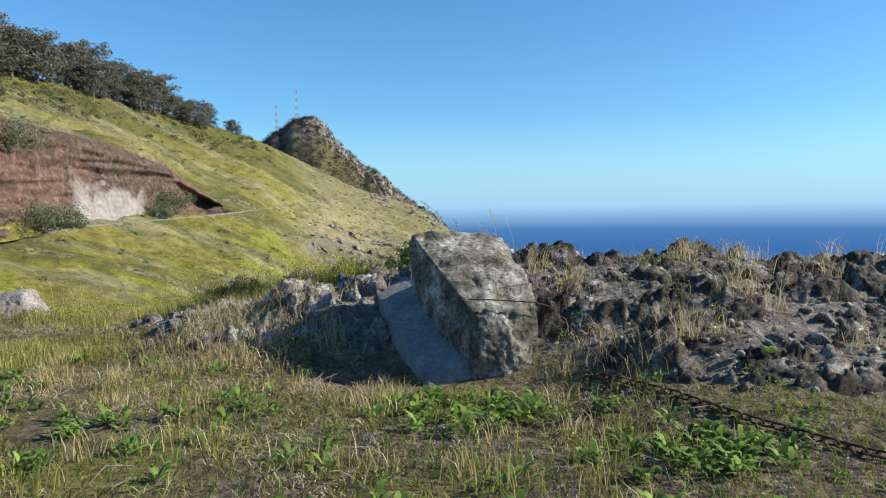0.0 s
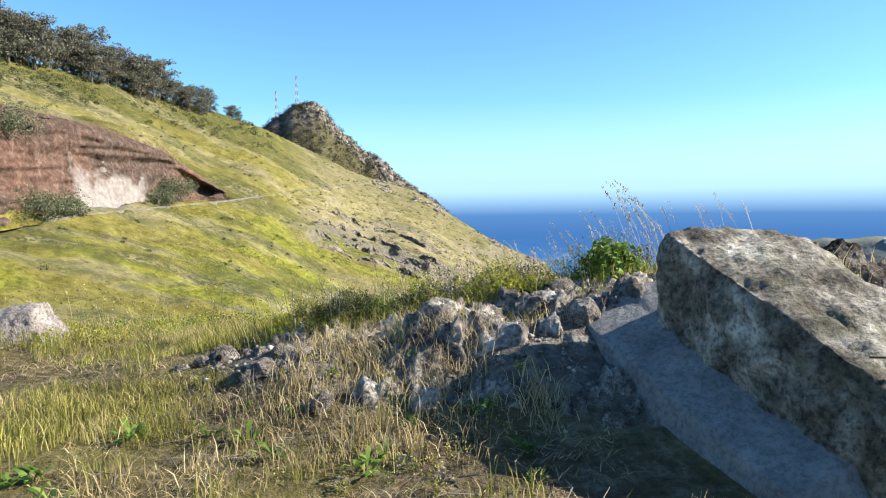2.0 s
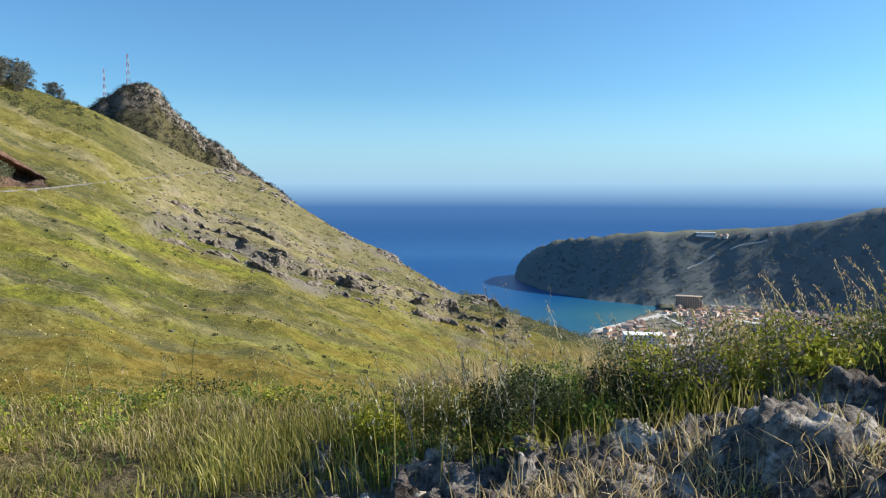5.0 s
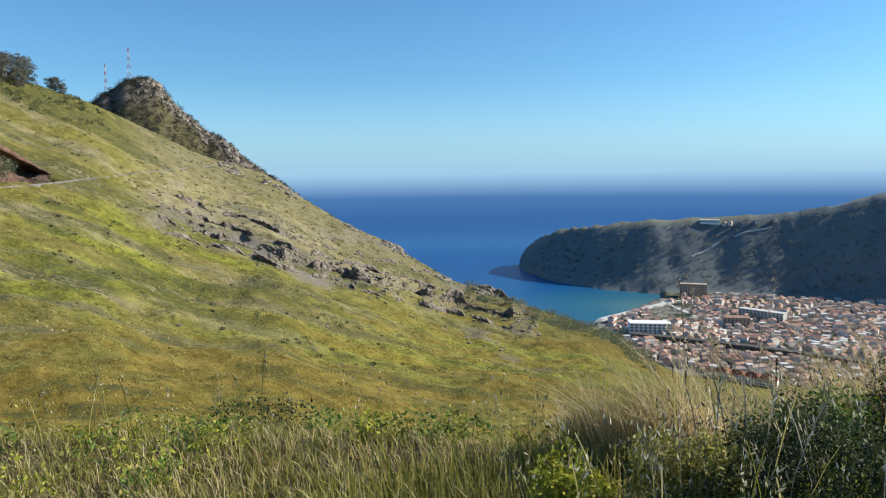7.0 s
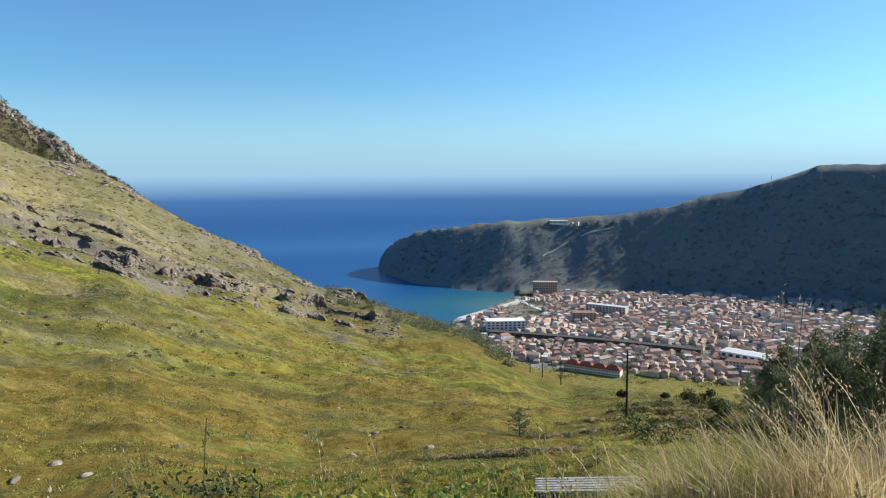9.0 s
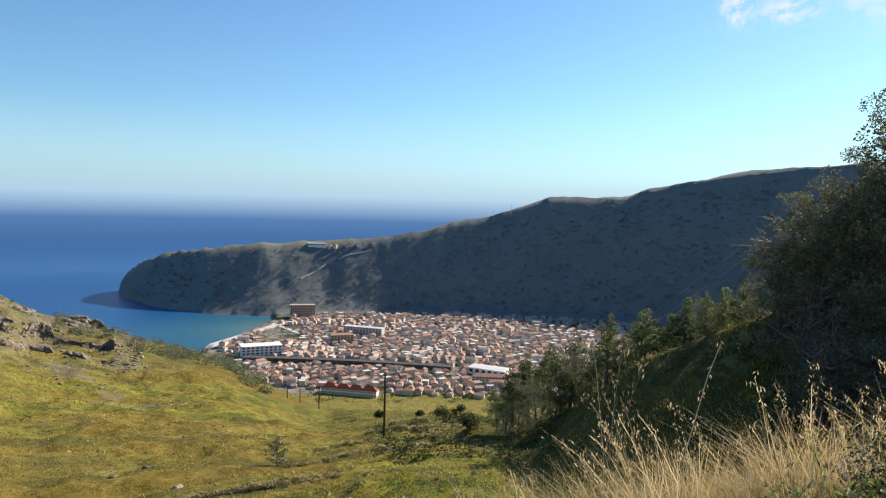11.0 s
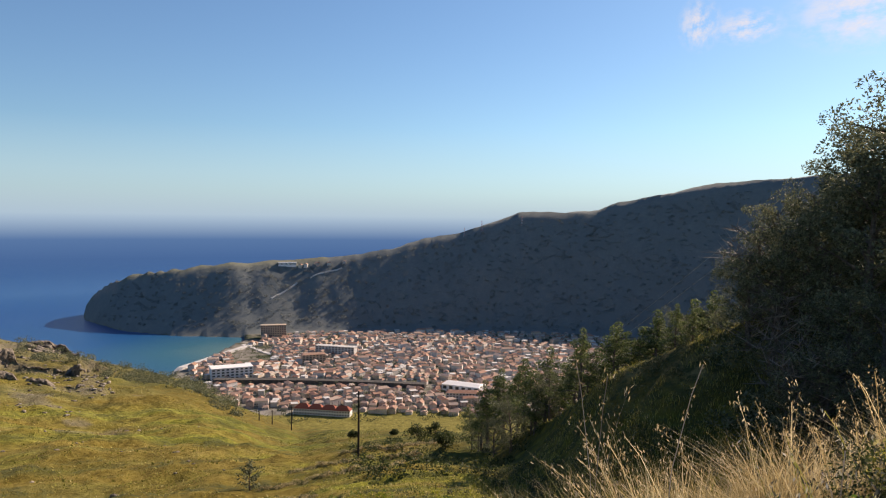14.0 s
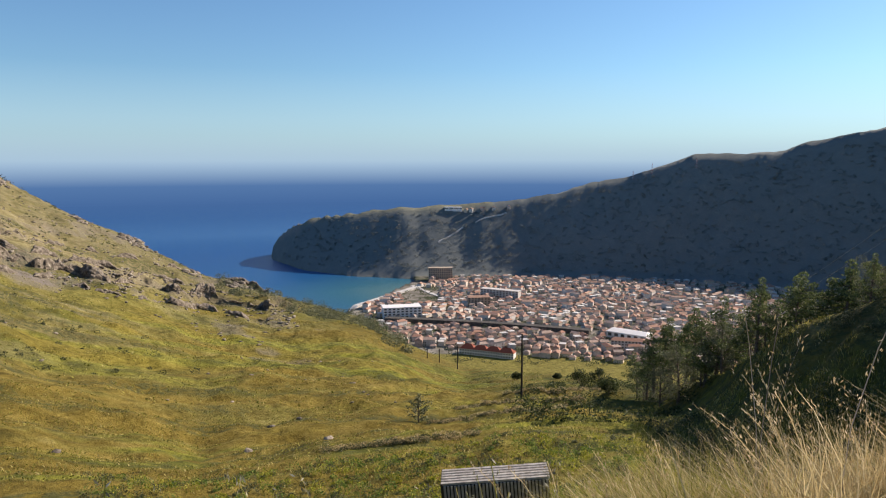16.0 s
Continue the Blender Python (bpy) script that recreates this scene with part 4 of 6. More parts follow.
def stems(name, places, hmin, hmax, mat_s, mat_h, label, heads=8, wind=(-0.25, 0.05), size=0.018):
    """Thin stalks with seed heads or flower heads."""
    vs, fs, hv = [], [], []
    n = 0
    for px_, py_ in places:
        b = np.array([px_, py_, ground_z(px_, py_) - 0.02])
        hh = rng.uniform(hmin, hmax)
        d = np.array([wind[0] + rng.normal() * 0.12, wind[1] + rng.normal() * 0.12, 0]) * hh
        a = rng.uniform(0, 3.14)
        s = np.array([math.cos(a), math.sin(a), 0]) * 0.0019
        for t in (0, 0.5, 0.85, 1.0):
            p = b + np.array([0, 0, hh * t * (1 - 0.1 * t)]) + d * t * t
            vs += [p - s, p + s]
        for q in range(3):
            fs.append((n + 2 * q, n + 2 * q + 1, n + 2 * q + 3, n + 2 * q + 2))
        n += 8
        for j in range(heads):
            t = rng.uniform(0.72, 1.03)
            p = b + np.array([0, 0, hh * t * (1 - 0.1 * t)]) + d * t * t + rng.normal(size=3) * np.array([0.012, 0.012, 0.006])
            u = np.array([d[0] / hh * 0.8, d[1] / hh * 0.8, 1.0]) + rng.normal(size=3) * 0.45
            u = u / np.linalg.norm(u) * size * rng.uniform(0.7, 1.5)
            w = np.cross(u, rng.normal(size=3))
            w = w / np.linalg.norm(w) * size * 0.3
            hv.append([p - u, p + w, p + u, p - w])
    nv = len(vs)
    fs += [tuple(nv + 4 * i + j for j in range(4)) for i in range(len(hv))]
    v = np.concatenate([np.array(vs), np.array(hv).reshape(-1, 3)])
    ob = mesh_object(name, v, np.array(fs), [mat_s, mat_h])
    mi = np.zeros(len(fs), dtype=np.int32)
    mi[-len(hv):] = 1
    ob.data.polygons.foreach_set("material_index", mi)
    return tagged(ob, label, "plants", kind="stuff")


SEED = leaf("seed_head", [(0.0, (0.30, 0.21, 0.10)), (0.5, (0.48, 0.37, 0.20)), (1.0, (0.66, 0.55, 0.36))], 0.15, 0.45)
BLOOM = leaf("withered_bloom", [(0.0, (0.06, 0.055, 0.04)), (0.4, (0.16, 0.15, 0.10)), (0.7, (0.40, 0.37, 0.20)), (1.0, (0.62, 0.58, 0.48))], 0.2, 0.3)
pl = [(float(rng.uniform(-3.6, 0.2)), float(rng.uniform(9.0, 10.0))) for i in range(230)] + [(float(OX + r_ * math.sin(a_)), float(OY + r_ * math.cos(a_))) for a_, r_ in zip(rng.uniform(-1.05, 0.7, 200), rng.uniform(2.6, 4.6, 200))]
stems("wild_stems", pl, 0.22, 0.6, OLIVE, BLOOM, "thin weed stalks with small withered flower heads", 10, (-0.08, 0.0), 0.012)
# seed grass on the bank beside the mound
bx = np.concatenate([rng.uniform(-2.95, 1.5, 32000), rng.uniform(-2.95, -0.8, 32000)])
by = np.interp(bx, (-3.4, -2.4, -1.4, -0.4, 1.5), (11.0, 10.5, 9.95, 9.5, 9.3)) + rng.uniform(-0.6, 1.3, 64000)
bz = land(bx, by)[0]
baz = np.degrees(np.arctan2(bx + 4.66, by - 9.0))
brr = np.hypot(bx + 4.66, by - 9.0)
btop = EYE + brr * tan(np.interp(baz, (40, 46, 56, 65, 72, 78, 90), (-27, -23.5, -19.8, -16, -12.8, -10.5, -8)))
hh = np.clip((btop - bz) * rng.uniform(0.3, 1.0, 64000), 0.1, 0.95)
hh = hh * (0.55 + 0.6 * step(-0.25, 0.3, fbm(bx * 2.2, by * 2.2, 3, 600)))
dry_ = fbm(bx * 1.6, by * 1.6, 3, 610) + rng.normal(size=64000) * 0.15 > np.interp(baz, (46, 70), (0.08, -0.25))
for sel, mat_, lab in ((dry_, STRAW, "tall golden dry grass on the bank leaning in the wind"), (~dry_, OLIVE, "yellow-green grass mixed into the bank")):
    blades("bank_grass", np.stack([bx, by, bz - 0.02], -1)[sel], hh[sel], rng.uniform(0.0028, 0.006, sel.sum()), rng.uniform(0.1, 0.8, sel.sum()), mat_, lab, "grass", (-0.18, 0.0))
x, y, z, m = spots(14000, -6.4, -3.3, 7.4, 10.4)
k = np.flatnonzero((m["rock"] < 0.4) & (fbm(x * 1.3, y * 1.3, 3, 630) > 0.02))
blades("path_grass", np.stack([x, y, z - 0.01], -1)[k], rng.uniform(0.04, 0.15, len(k)), rng.uniform(0.004, 0.008, len(k)), rng.uniform(0.1, 0.9, len(k)), OLIVE, "short yellow-green grass at the end of the path", "grass")
x, y, z, m = spots(15000, -11, -4.3, 6.5, 11.8)
k = np.flatnonzero(fbm(x * 0.9, y * 0.9, 3, 620) > 0.02 + 0.25 * step(-5.5, -4.5, x))
blades("side_grass", np.stack([x, y, z - 0.02], -1)[k], rng.uniform(0.08, 0.30, len(k)), rng.uniform(0.005, 0.010, len(k)), rng.uniform(0.1, 0.7, len(k)), OLIVE, "yellow-green grass beside the walked line", "grass")
pl = [(float(a_), float(np.interp(a_, (-3.4, -2.4, -1.4, -0.4, 1.5), (11.0, 10.5, 9.95, 9.5, 9.3)) + b_)) for a_, b_ in zip(rng.uniform(-2.5, 1.2, 300), rng.uniform(-0.5, 1.2, 420))]
stems("seed_grass", pl, 0.45, 0.8, STRAW, SEED, "tall grass stalks with pale feathery seed heads", 34, (-0.3, 0.03), 0.008)
stems("dead_stalks", [(float(rng.normal(-2.6, 0.35)), float(rng.normal(9.45, 0.15))) for i in range(70)], 0.3, 0.6, GREYTWIG, BLOOM, "grey dead weed stalks among the shrubs", 9, (-0.05, 0.0), 0.012)
stems("reed_grass", [(-0.05, 9.0), (0.02, 9.1), (0.1, 9.05), (0.2, 9.1), (0.3, 9.15), (-0.1, 9.12)], 0.75, 0.95, STRAW, BLOOM, "tall reed stalks with drooping dark plumes behind the boulder", 30, (-0.4, 0.02), 0.014)
stems("tall_weed", [(-2.45, 10.42), (-2.40, 10.45), (-2.15, 10.3), (-2.3, 10.5)], 0.8, 1.05, GREYTWIG, SEED, "pale tall weeds with hanging seed heads above the grass bank", 18, (-0.1, 0.0), 0.008)


def bush(name, place, w, h, mat, label, leaves=900, size=0.03, twig=True):
    """A shrub: twigs from the base and a lumpy crown of leaves."""
    ob = thing(name, place, label, "bush")
    cs, rs = [], []
    for j in range(16):
        a, q = rng.uniform(0, 6.28), rng.uniform(0, 1) ** 0.6
        cs.append((w * 0.42 * q * math.cos(a), w * 0.42 * q * math.sin(a), h * rng.uniform(0.35, 0.85) * (1 - 0.3 * q)))
        rs.append(rng.uniform(0.14, 0.26) * max(w, h))
    v, f = leaf_cloud(cs, rs, leaves // 16, size, 0.9)
    v[:, 2] = np.maximum(v[:, 2], 0.01)
    mesh_object("foliage", v, f, mat, ob)
    bm = bmesh.new()
    for j in range(9):
        c = cs[j]
        tube(bm, [(0.02 * j * w, 0, -0.05), (c[0] * 0.5, c[1] * 0.5, c[2] * 0.55), (c[0] * 1.25, c[1] * 1.25, c[2] * 1.25)], [0.02 * h, 0.012 * h, 0.004 * h], 4)
    part("brushwood", bm, GREYTWIG, ob)
    return ob


def on(x, y):
    return (x, y, ground_z(x, y))


bush("bush", on(-0.35, 9.0), 0.55, 0.5, HERB, "leafy green bush behind the rubble beside the boulder", 900, 0.035)
bush("bush", on(-1.15, 9.05), 0.45, 0.34, YELLOW, "yellow-green herb bush on the rubble crest", 700, 0.02)
bush("bush", on(-2.95, 9.4), 0.55, 0.52, OLIVE, "olive green weedy shrub beside the crag", 6500, 0.009)
bush("bush", on(-2.6, 9.3), 0.6, 0.46, DARKLEAF, "dark green leafy shrub with grey twigs at the bank", 8000, 0.009)
bush("bush", on(-2.35, 9.6), 0.6, 0.42, HERB, "mid green shrub with pale flower stalks", 7000, 0.009)
bush("bush", on(-1.9, 9.45), 0.7, 0.42, DARKLEAF, "dark scrubby shrub among dry grass", 7500, 0.009)
bush("bush", on(-3.3, 9.8), 0.4, 0.28, YELLOW, "yellow-green herb clump beside the crag", 1800, 0.014)
bush("bush", on(-1.4, 9.35), 0.4, 0.3, YELLOW, "yellow-green herb at the edge of the knoll", 800, 0.02)
bush("bush", on(-4.45, 11.7), 0.8, 0.12, DARKLEAF, "low dark green ground shrub below the edge", 2600, 0.014)
bush("bush", on(-7.6, 10.4), 0.7, 0.4, DARKLEAF, "dark leafy weed beside the pale boulder", 2500, 0.018)

# leafy herbs among the edge grass
pl, sz = [], []
for j in range(190):
    a_, r_ = rng.uniform(-1.0, 0.85), rng.uniform(2.3, 4.6)
    x_, y_ = OX + r_ * math.sin(a_), OY + r_ * math.cos(a_)
    pl.append((x_, y_, ground_z(x_, y_) + 0.06))
    sz.append(rng.uniform(0.08, 0.2))
for j in range(60):
    x_, y_ = rng.uniform(-3.4, 0.3), rng.uniform(9.0, 9.8)
    pl.append((x_, y_, ground_z(x_, y_) + 0.08))
    sz.append(rng.uniform(0.08, 0.18))
for mat_, sel, lab in ((OLIVE, 0, "olive leafy herbs along the edge of the knoll"), (HERB, 1, "fresh green leafy herbs along the edge"), (YELLOW, 2, "yellow-green herbs along the edge")):
    v, f = leaf_cloud(pl[sel::3], sz[sel::3], 110, 0.016, 0.9)
    tagged(mesh_object("edge_herbs", v, f, mat_), lab, "herbs", kind="stuff")

# leafy weeds standing behind the rubble crest
pl, sz = [], []
for j in range(75):
    x_, y_ = float(rng.uniform(-2.0, 0.1)), float(rng.uniform(9.1, 9.6))
    pl.append((x_, y_, ground_z(x_, y_) + float(rng.uniform(0.08, 0.34))))
    sz.append(float(rng.uniform(0.09, 0.18)))
for mat_, sel, lab in ((OLIVE, 0, "olive leafy weeds standing behind the rubble crest"), (YELLOW, 1, "yellow-green leafy weeds behind the rubble crest"), (GREYTWIG, 2, "grey dry weeds behind the rubble crest")):
    v, f = leaf_cloud(pl[sel::3], sz[sel::3], 260, 0.013, 1.2)
    tagged(mesh_object("crest_weeds", v, f, mat_), lab, "weeds", kind="stuff")
stems("crest_stalks", [(float(rng.uniform(-2.0, 0.1)), float(rng.uniform(9.1, 9.6))) for j in range(130)], 0.3, 0.62, OLIVE, BLOOM, "thin weed stalks with small heads on the crest", 12, (-0.08, 0.0), 0.010)

# rusty chain on the ground
IRON = simple("rusty_iron", [(0.3, (0.035, 0.025, 0.02)), (0.6, (0.09, 0.05, 0.03)), (0.8, (0.16, 0.09, 0.05))], 30, 0.7, 0.4, 0.4, 0.003, 0.2, metal=0.5)
chain = thing("chain", on(2.0, 4.6), "heavy rusty iron chain lying at the foot of the mound", "chain")


def link_mesh():
    bm = bmesh.new()
    pts = [(0.026 * math.cos(a), 0.026 * math.sin(a) + (0.022 if math.sin(a) > 0 else -0.022), 0) for a in [2 * math.pi * (i + 0.5) / 14 for i in range(14)]]
    rings = []
    for i, p in enumerate(pts):
        t = (Vector(pts[(i + 1) % 14]) - Vector(pts[i - 1])).normalized()
        o = Vector((t.y, -t.x, 0))
        rings.append([bm.verts.new(Vector(p) + o * 0.008 * math.cos(b) + Vector((0, 0, 0.008 * math.sin(b)))) for b in [2 * math.pi * q / 6 for q in range(6)]])
    for i in range(14):
        a, b = rings[i], rings[(i + 1) % 14]
        for q in range(6):
            bm.faces.new((a[q], b[q], b[(q + 1) % 6], a[(q + 1) % 6]))
    me = bpy.data.meshes.new("link")
    bm.to_mesh(me)
    bm.free()
    me.materials.append(IRON)
    return me


LINK = link_mesh()
ccurve = [Vector((1.1, 5.75)), Vector((1.55, 5.2)), Vector((2.05, 4.55)), Vector((2.55, 4.0)), Vector((3.3, 3.3))]
pos, seg, i = ccurve[0].copy(), 0, 0
while seg < 4:
    d = ccurve[seg + 1] - pos
    if d.length < 0.075:
        seg += 1
        continue
    pos += d.normalized() * 0.075
    ob = new("link", LINK)
    ob.parent = chain
    dirv = d.normalized()
    zc_ = ground_z(pos.x, pos.y) + 0.035
    ob.matrix_basis = chain.matrix_basis.inverted() @ (Matrix.Translation((pos.x, pos.y, zc_)) @ Matrix.Rotation(math.atan2(-dirv.x, dirv.y), 4, "Z") @ Matrix.Rotation(radians(90 * (i % 2) + 25), 4, "Y"))
    i += 1
cable = thing("cable", (0.5, 6.15, 0.66), "thin dark cable lying across the boulder front", "cable")
bm = bmesh.new()
tube(bm, [(-0.28, -0.03, 0.06), (-0.1, -0.04, 0.055), (0.1, -0.03, 0.04), (0.3, 0.0, 0.02), (0.42, 0.06, -0.02)], [0.006] * 5, 5)
part("strand", bm, IRON, cable)
BROAD = leaf("tree_leaf", [(0.0, (0.065, 0.078, 0.042)), (0.5, (0.145, 0.158, 0.086)), (1.0, (0.25, 0.26, 0.155))])
# hillside and valley -----------------------------------------------
RR = np.geomspace(8, 2200, 1600)


def at(az, el=None, r=None, ox=-4.65, oy=9.0):
    """The ground point on a compass line, at a distance or where it reaches a height angle."""
    s, c = math.sin(radians(az)), math.cos(radians(az))
    if r is None:
        z = land(ox + RR * s, oy + RR * c)[0]
        k = np.flatnonzero(np.degrees(np.arctan2(z - EYE, RR)) >= el)
        r = float(RR[k[0]]) if len(k) else 200.0
    x, y = ox + r * s, oy + r * c
    return x, y, ground_z(x, y)


def polar(n, a0, a1, r0, r1):
    a, r = np.radians(rng.uniform(a0, a1, n)), np.sqrt(rng.uniform(r0 * r0, r1 * r1, n))
    x, y = OX + r * np.sin(a), OY + r * np.cos(a)
    z, m = land(x, y)
    return x, y, z, m, np.degrees(a), r


# grass of the slopes: blades near, tufts farther off
x, y, z, m, a, r = polar(52000, -36, 62, 4.5, 27)
blades("slope_grass", np.stack([x, y, z - 0.02], -1), rng.uniform(0.12, 0.38, len(x)), rng.uniform(0.012, 0.03, len(x)), rng.uniform(0.1, 0.7, len(x)), OLIVE, "rough yellow-green grass on the steep slope", "grass", (-0.1, 0))
x, y, z, m, a, r = polar(46000, -36, 56, 26, 95)
pt = fbm(x * 0.12, y * 0.12, 3, 400)
k = np.flatnonzero(pt > -0.12)
blades("meadow_grass", np.stack([x, y, z - 0.03], -1)[k], rng.uniform(0.08, 0.28, len(k)), rng.uniform(0.05, 0.14, len(k)), rng.uniform(0.4, 1.4, len(k)), OLIVE, "uneven olive and straw meadow grass", "grass")
x, y, z, m, a, r = polar(50000, -36, 40, 90, 340)
pt = fbm(x * 0.06, y * 0.06, 3, 410)
k = np.flatnonzero((pt > -0.05) & (m["cliff"] < 0.1) & (m["town"] < 0.1) & (m["hazed_wood"] < 0.1))
blades("hill_grass", np.stack([x, y, z - 0.05], -1)[k], rng.uniform(0.15, 0.45, len(k)), rng.uniform(0.12, 0.3, len(k)), rng.uniform(0.4, 1.5, len(k)), OLIVE, "tussocks of straw and green grass on the hillside", "grass")


SHRUB = leaf("heath_leaf", [(0.0, (0.050, 0.060, 0.024)), (0.5, (0.100, 0.110, 0.048)), (1.0, (0.17, 0.17, 0.085))])


def scrub(name, places, sizes, per, leafsize, mat, label, flat=0.6):
    v, f = leaf_cloud([(p[0], p[1], p[2] + s * flat * 0.45) for p, s in zip(places, sizes)], sizes, per, leafsize, flat)
    return tagged(mesh_object(name, v, f, mat), label, "scrub", kind="stuff")


x, y, z, m, a, r = polar(6000, -36, 30, 75, 395)
d = fbm(x * 0.02, y * 0.02, 3, 420)
k = np.flatnonzero((m["hazed_wood"] < 0.1) & (m["cliff"] < 0.3) & (d + 0.25 * step(190, 300, r) + 0.3 * (m["dry"] - 0.4) > 0.12))[:1300]
scrub("hillside_scrub", np.stack([x, y, z], -1)[k], rng.uniform(0.3, 1.0, len(k)) * rng.uniform(0.6, 1.7, len(k)), 60, 0.16, SHRUB, "low dark bushes dotted over the hillside")
pl, sz = [], []
for j in range(150):
    a_ = rng.uniform(14, 29)
    p = at(a_, r=float(np.interp(a_, HILL_AZ, HILL_R)) * rng.uniform(0.80, 1.01))
    pl.append(p)
    sz.append(rng.uniform(1.2, 3.4))
scrub("spur_thicket", pl, sz, 150, 0.28, BROAD, "dense dark thicket on the foot of the spur", 0.75)
pl, sz = [], []
for j in range(110):
    pl.append(at(rng.uniform(38, 52), r=rng.uniform(55, 112)))
    sz.append(rng.uniform(0.5, 1.6))
scrub("valley_scrub", pl, sz, 110, 0.14, DARKLEAF, "dark scrub along the terraces below the brow", 0.7)
x, y, z, m, a, r = polar(7000, -18, 6, 555, 625)
k = np.flatnonzero(z > -60)[:3600]
# heath colour kept dark, so it also paints the shade of the peak's left face
SHADED_HEATH = leaf("shaded_peak_heath", [(0.0, (0.030, 0.031, 0.022)), (0.5, (0.058, 0.058, 0.042)), (1.0, (0.095, 0.092, 0.070))])
scrub("peak_scrub", np.stack([x, y, z], -1)[k], rng.uniform(1.0, 3.4, len(k)), 42, 0.40, SHADED_HEATH, "heath and bushes on the rocky peak, darkened to stand for its shade")
x, y, z, m, a, r = polar(6000, 18.4, 76, 1480, 1850)
k = np.flatnonzero((z > -238) & (m["sand"] < 0.5) & (r < curve(a, SHORE_AZ, SHORE_R) + np.interp(a, (18, 22, 40, 70), (70, 165, 190, 265))))[:2200]
# leaf colour lightened and greyed to carry the haze over the headland
HAZED_WOODS = leaf("hazed_far_woods", [(0.0, (0.15, 0.17, 0.165)), (0.5, (0.18, 0.20, 0.188)), (1.0, (0.205, 0.22, 0.20))])
scrub("headland_woods", np.stack([x, y, z], -1)[k], rng.uniform(3, 6.5, len(k)), 26, 1.3, HAZED_WOODS, "pine woods and scrub covering the headland, haze painted into their colour", 0.6)

pl, sz = [], []
for j in range(1100):
    p = at(float(rng.uniform(4, 50)), r=float(rng.uniform(20, 46)))
    pl.append(p)
    sz.append(float(rng.uniform(0.2, 0.6)))
for mat_, sel, lab in ((HERB, 0, "fresh green weeds on the slope below the edge"), (YELLOW, 1, "flowering yellow-green weeds on the slope below"), (SHRUB, 2, "dark low herbs on the slope below the edge")):
    scrub("slope_weeds", pl[sel::3], sz[sel::3], 90, 0.06, mat_, lab, 0.6)

# rock ledges on the hill and spur
HILLROCK = simple("hill_rock", [(0.3, (0.08, 0.068, 0.055)), (0.5, (0.20, 0.175, 0.145)), (0.75, (0.37, 0.34, 0.29))], 0.7, 0.95, 0.1, 0.8, 0.3, 0.3, True)
pl, sz = [], []
cl = rng.uniform(-9, 20, 26)
for j in range(300):
    a_ = float(cl[j % 26] + rng.normal() * 0.45)
    e_ = float(np.interp(a_, (-9, -4, 2, 8, 14, 20), (-3.2, -5.0, -7.2, -9.0, -10.6, -12.0))) + rng.normal() * 0.6
    pl.append(at(a_, el=e_))
    sz.append(rng.uniform(0.25, 0.9))
cl = rng.uniform(-7, 16, 14)
for j in range(230):
    a_ = float(cl[j % 14] + rng.normal() * 0.4)
    pl.append(at(a_, r=float(np.interp(a_, HILL_AZ, HILL_R)) * rng.uniform(0.93, 1.0)))
    sz.append(rng.uniform(0.5, 2.0))
for j in range(420):
    a_ = rng.uniform(-10, 18)
    pl.append(at(a_, r=float(np.interp(a_, HILL_AZ, HILL_R)) * rng.uniform(0.55, 0.95)))
    sz.append(rng.uniform(0.25, 0.8))
for j in range(50):
    pl.append(at(rng.uniform(-30, 30), r=rng.uniform(45, 160)))
    sz.append(rng.uniform(0.2, 0.5))
scatter_lumps("hillside_rocks", pl, sz, HILLROCK, "grey rock ledges and loose stones across the hillside", "rocks", 0.6, 1)


def hit(az, el):
    """Distance at which the ground on each compass line reaches a height angle."""
    rr_ = np.geomspace(14, 420, 420)
    A, R = np.meshgrid(np.radians(az), rr_)
    z = land(-4.65 + R * np.sin(A), 9.0 + R * np.cos(A))[0]
    e = np.degrees(np.arctan2(z - EYE, R)) >= el[None, :]
    return np.where(e.any(0), rr_[np.argmax(e, 0)], 0.97 * np.interp(az, HILL_AZ, HILL_R))


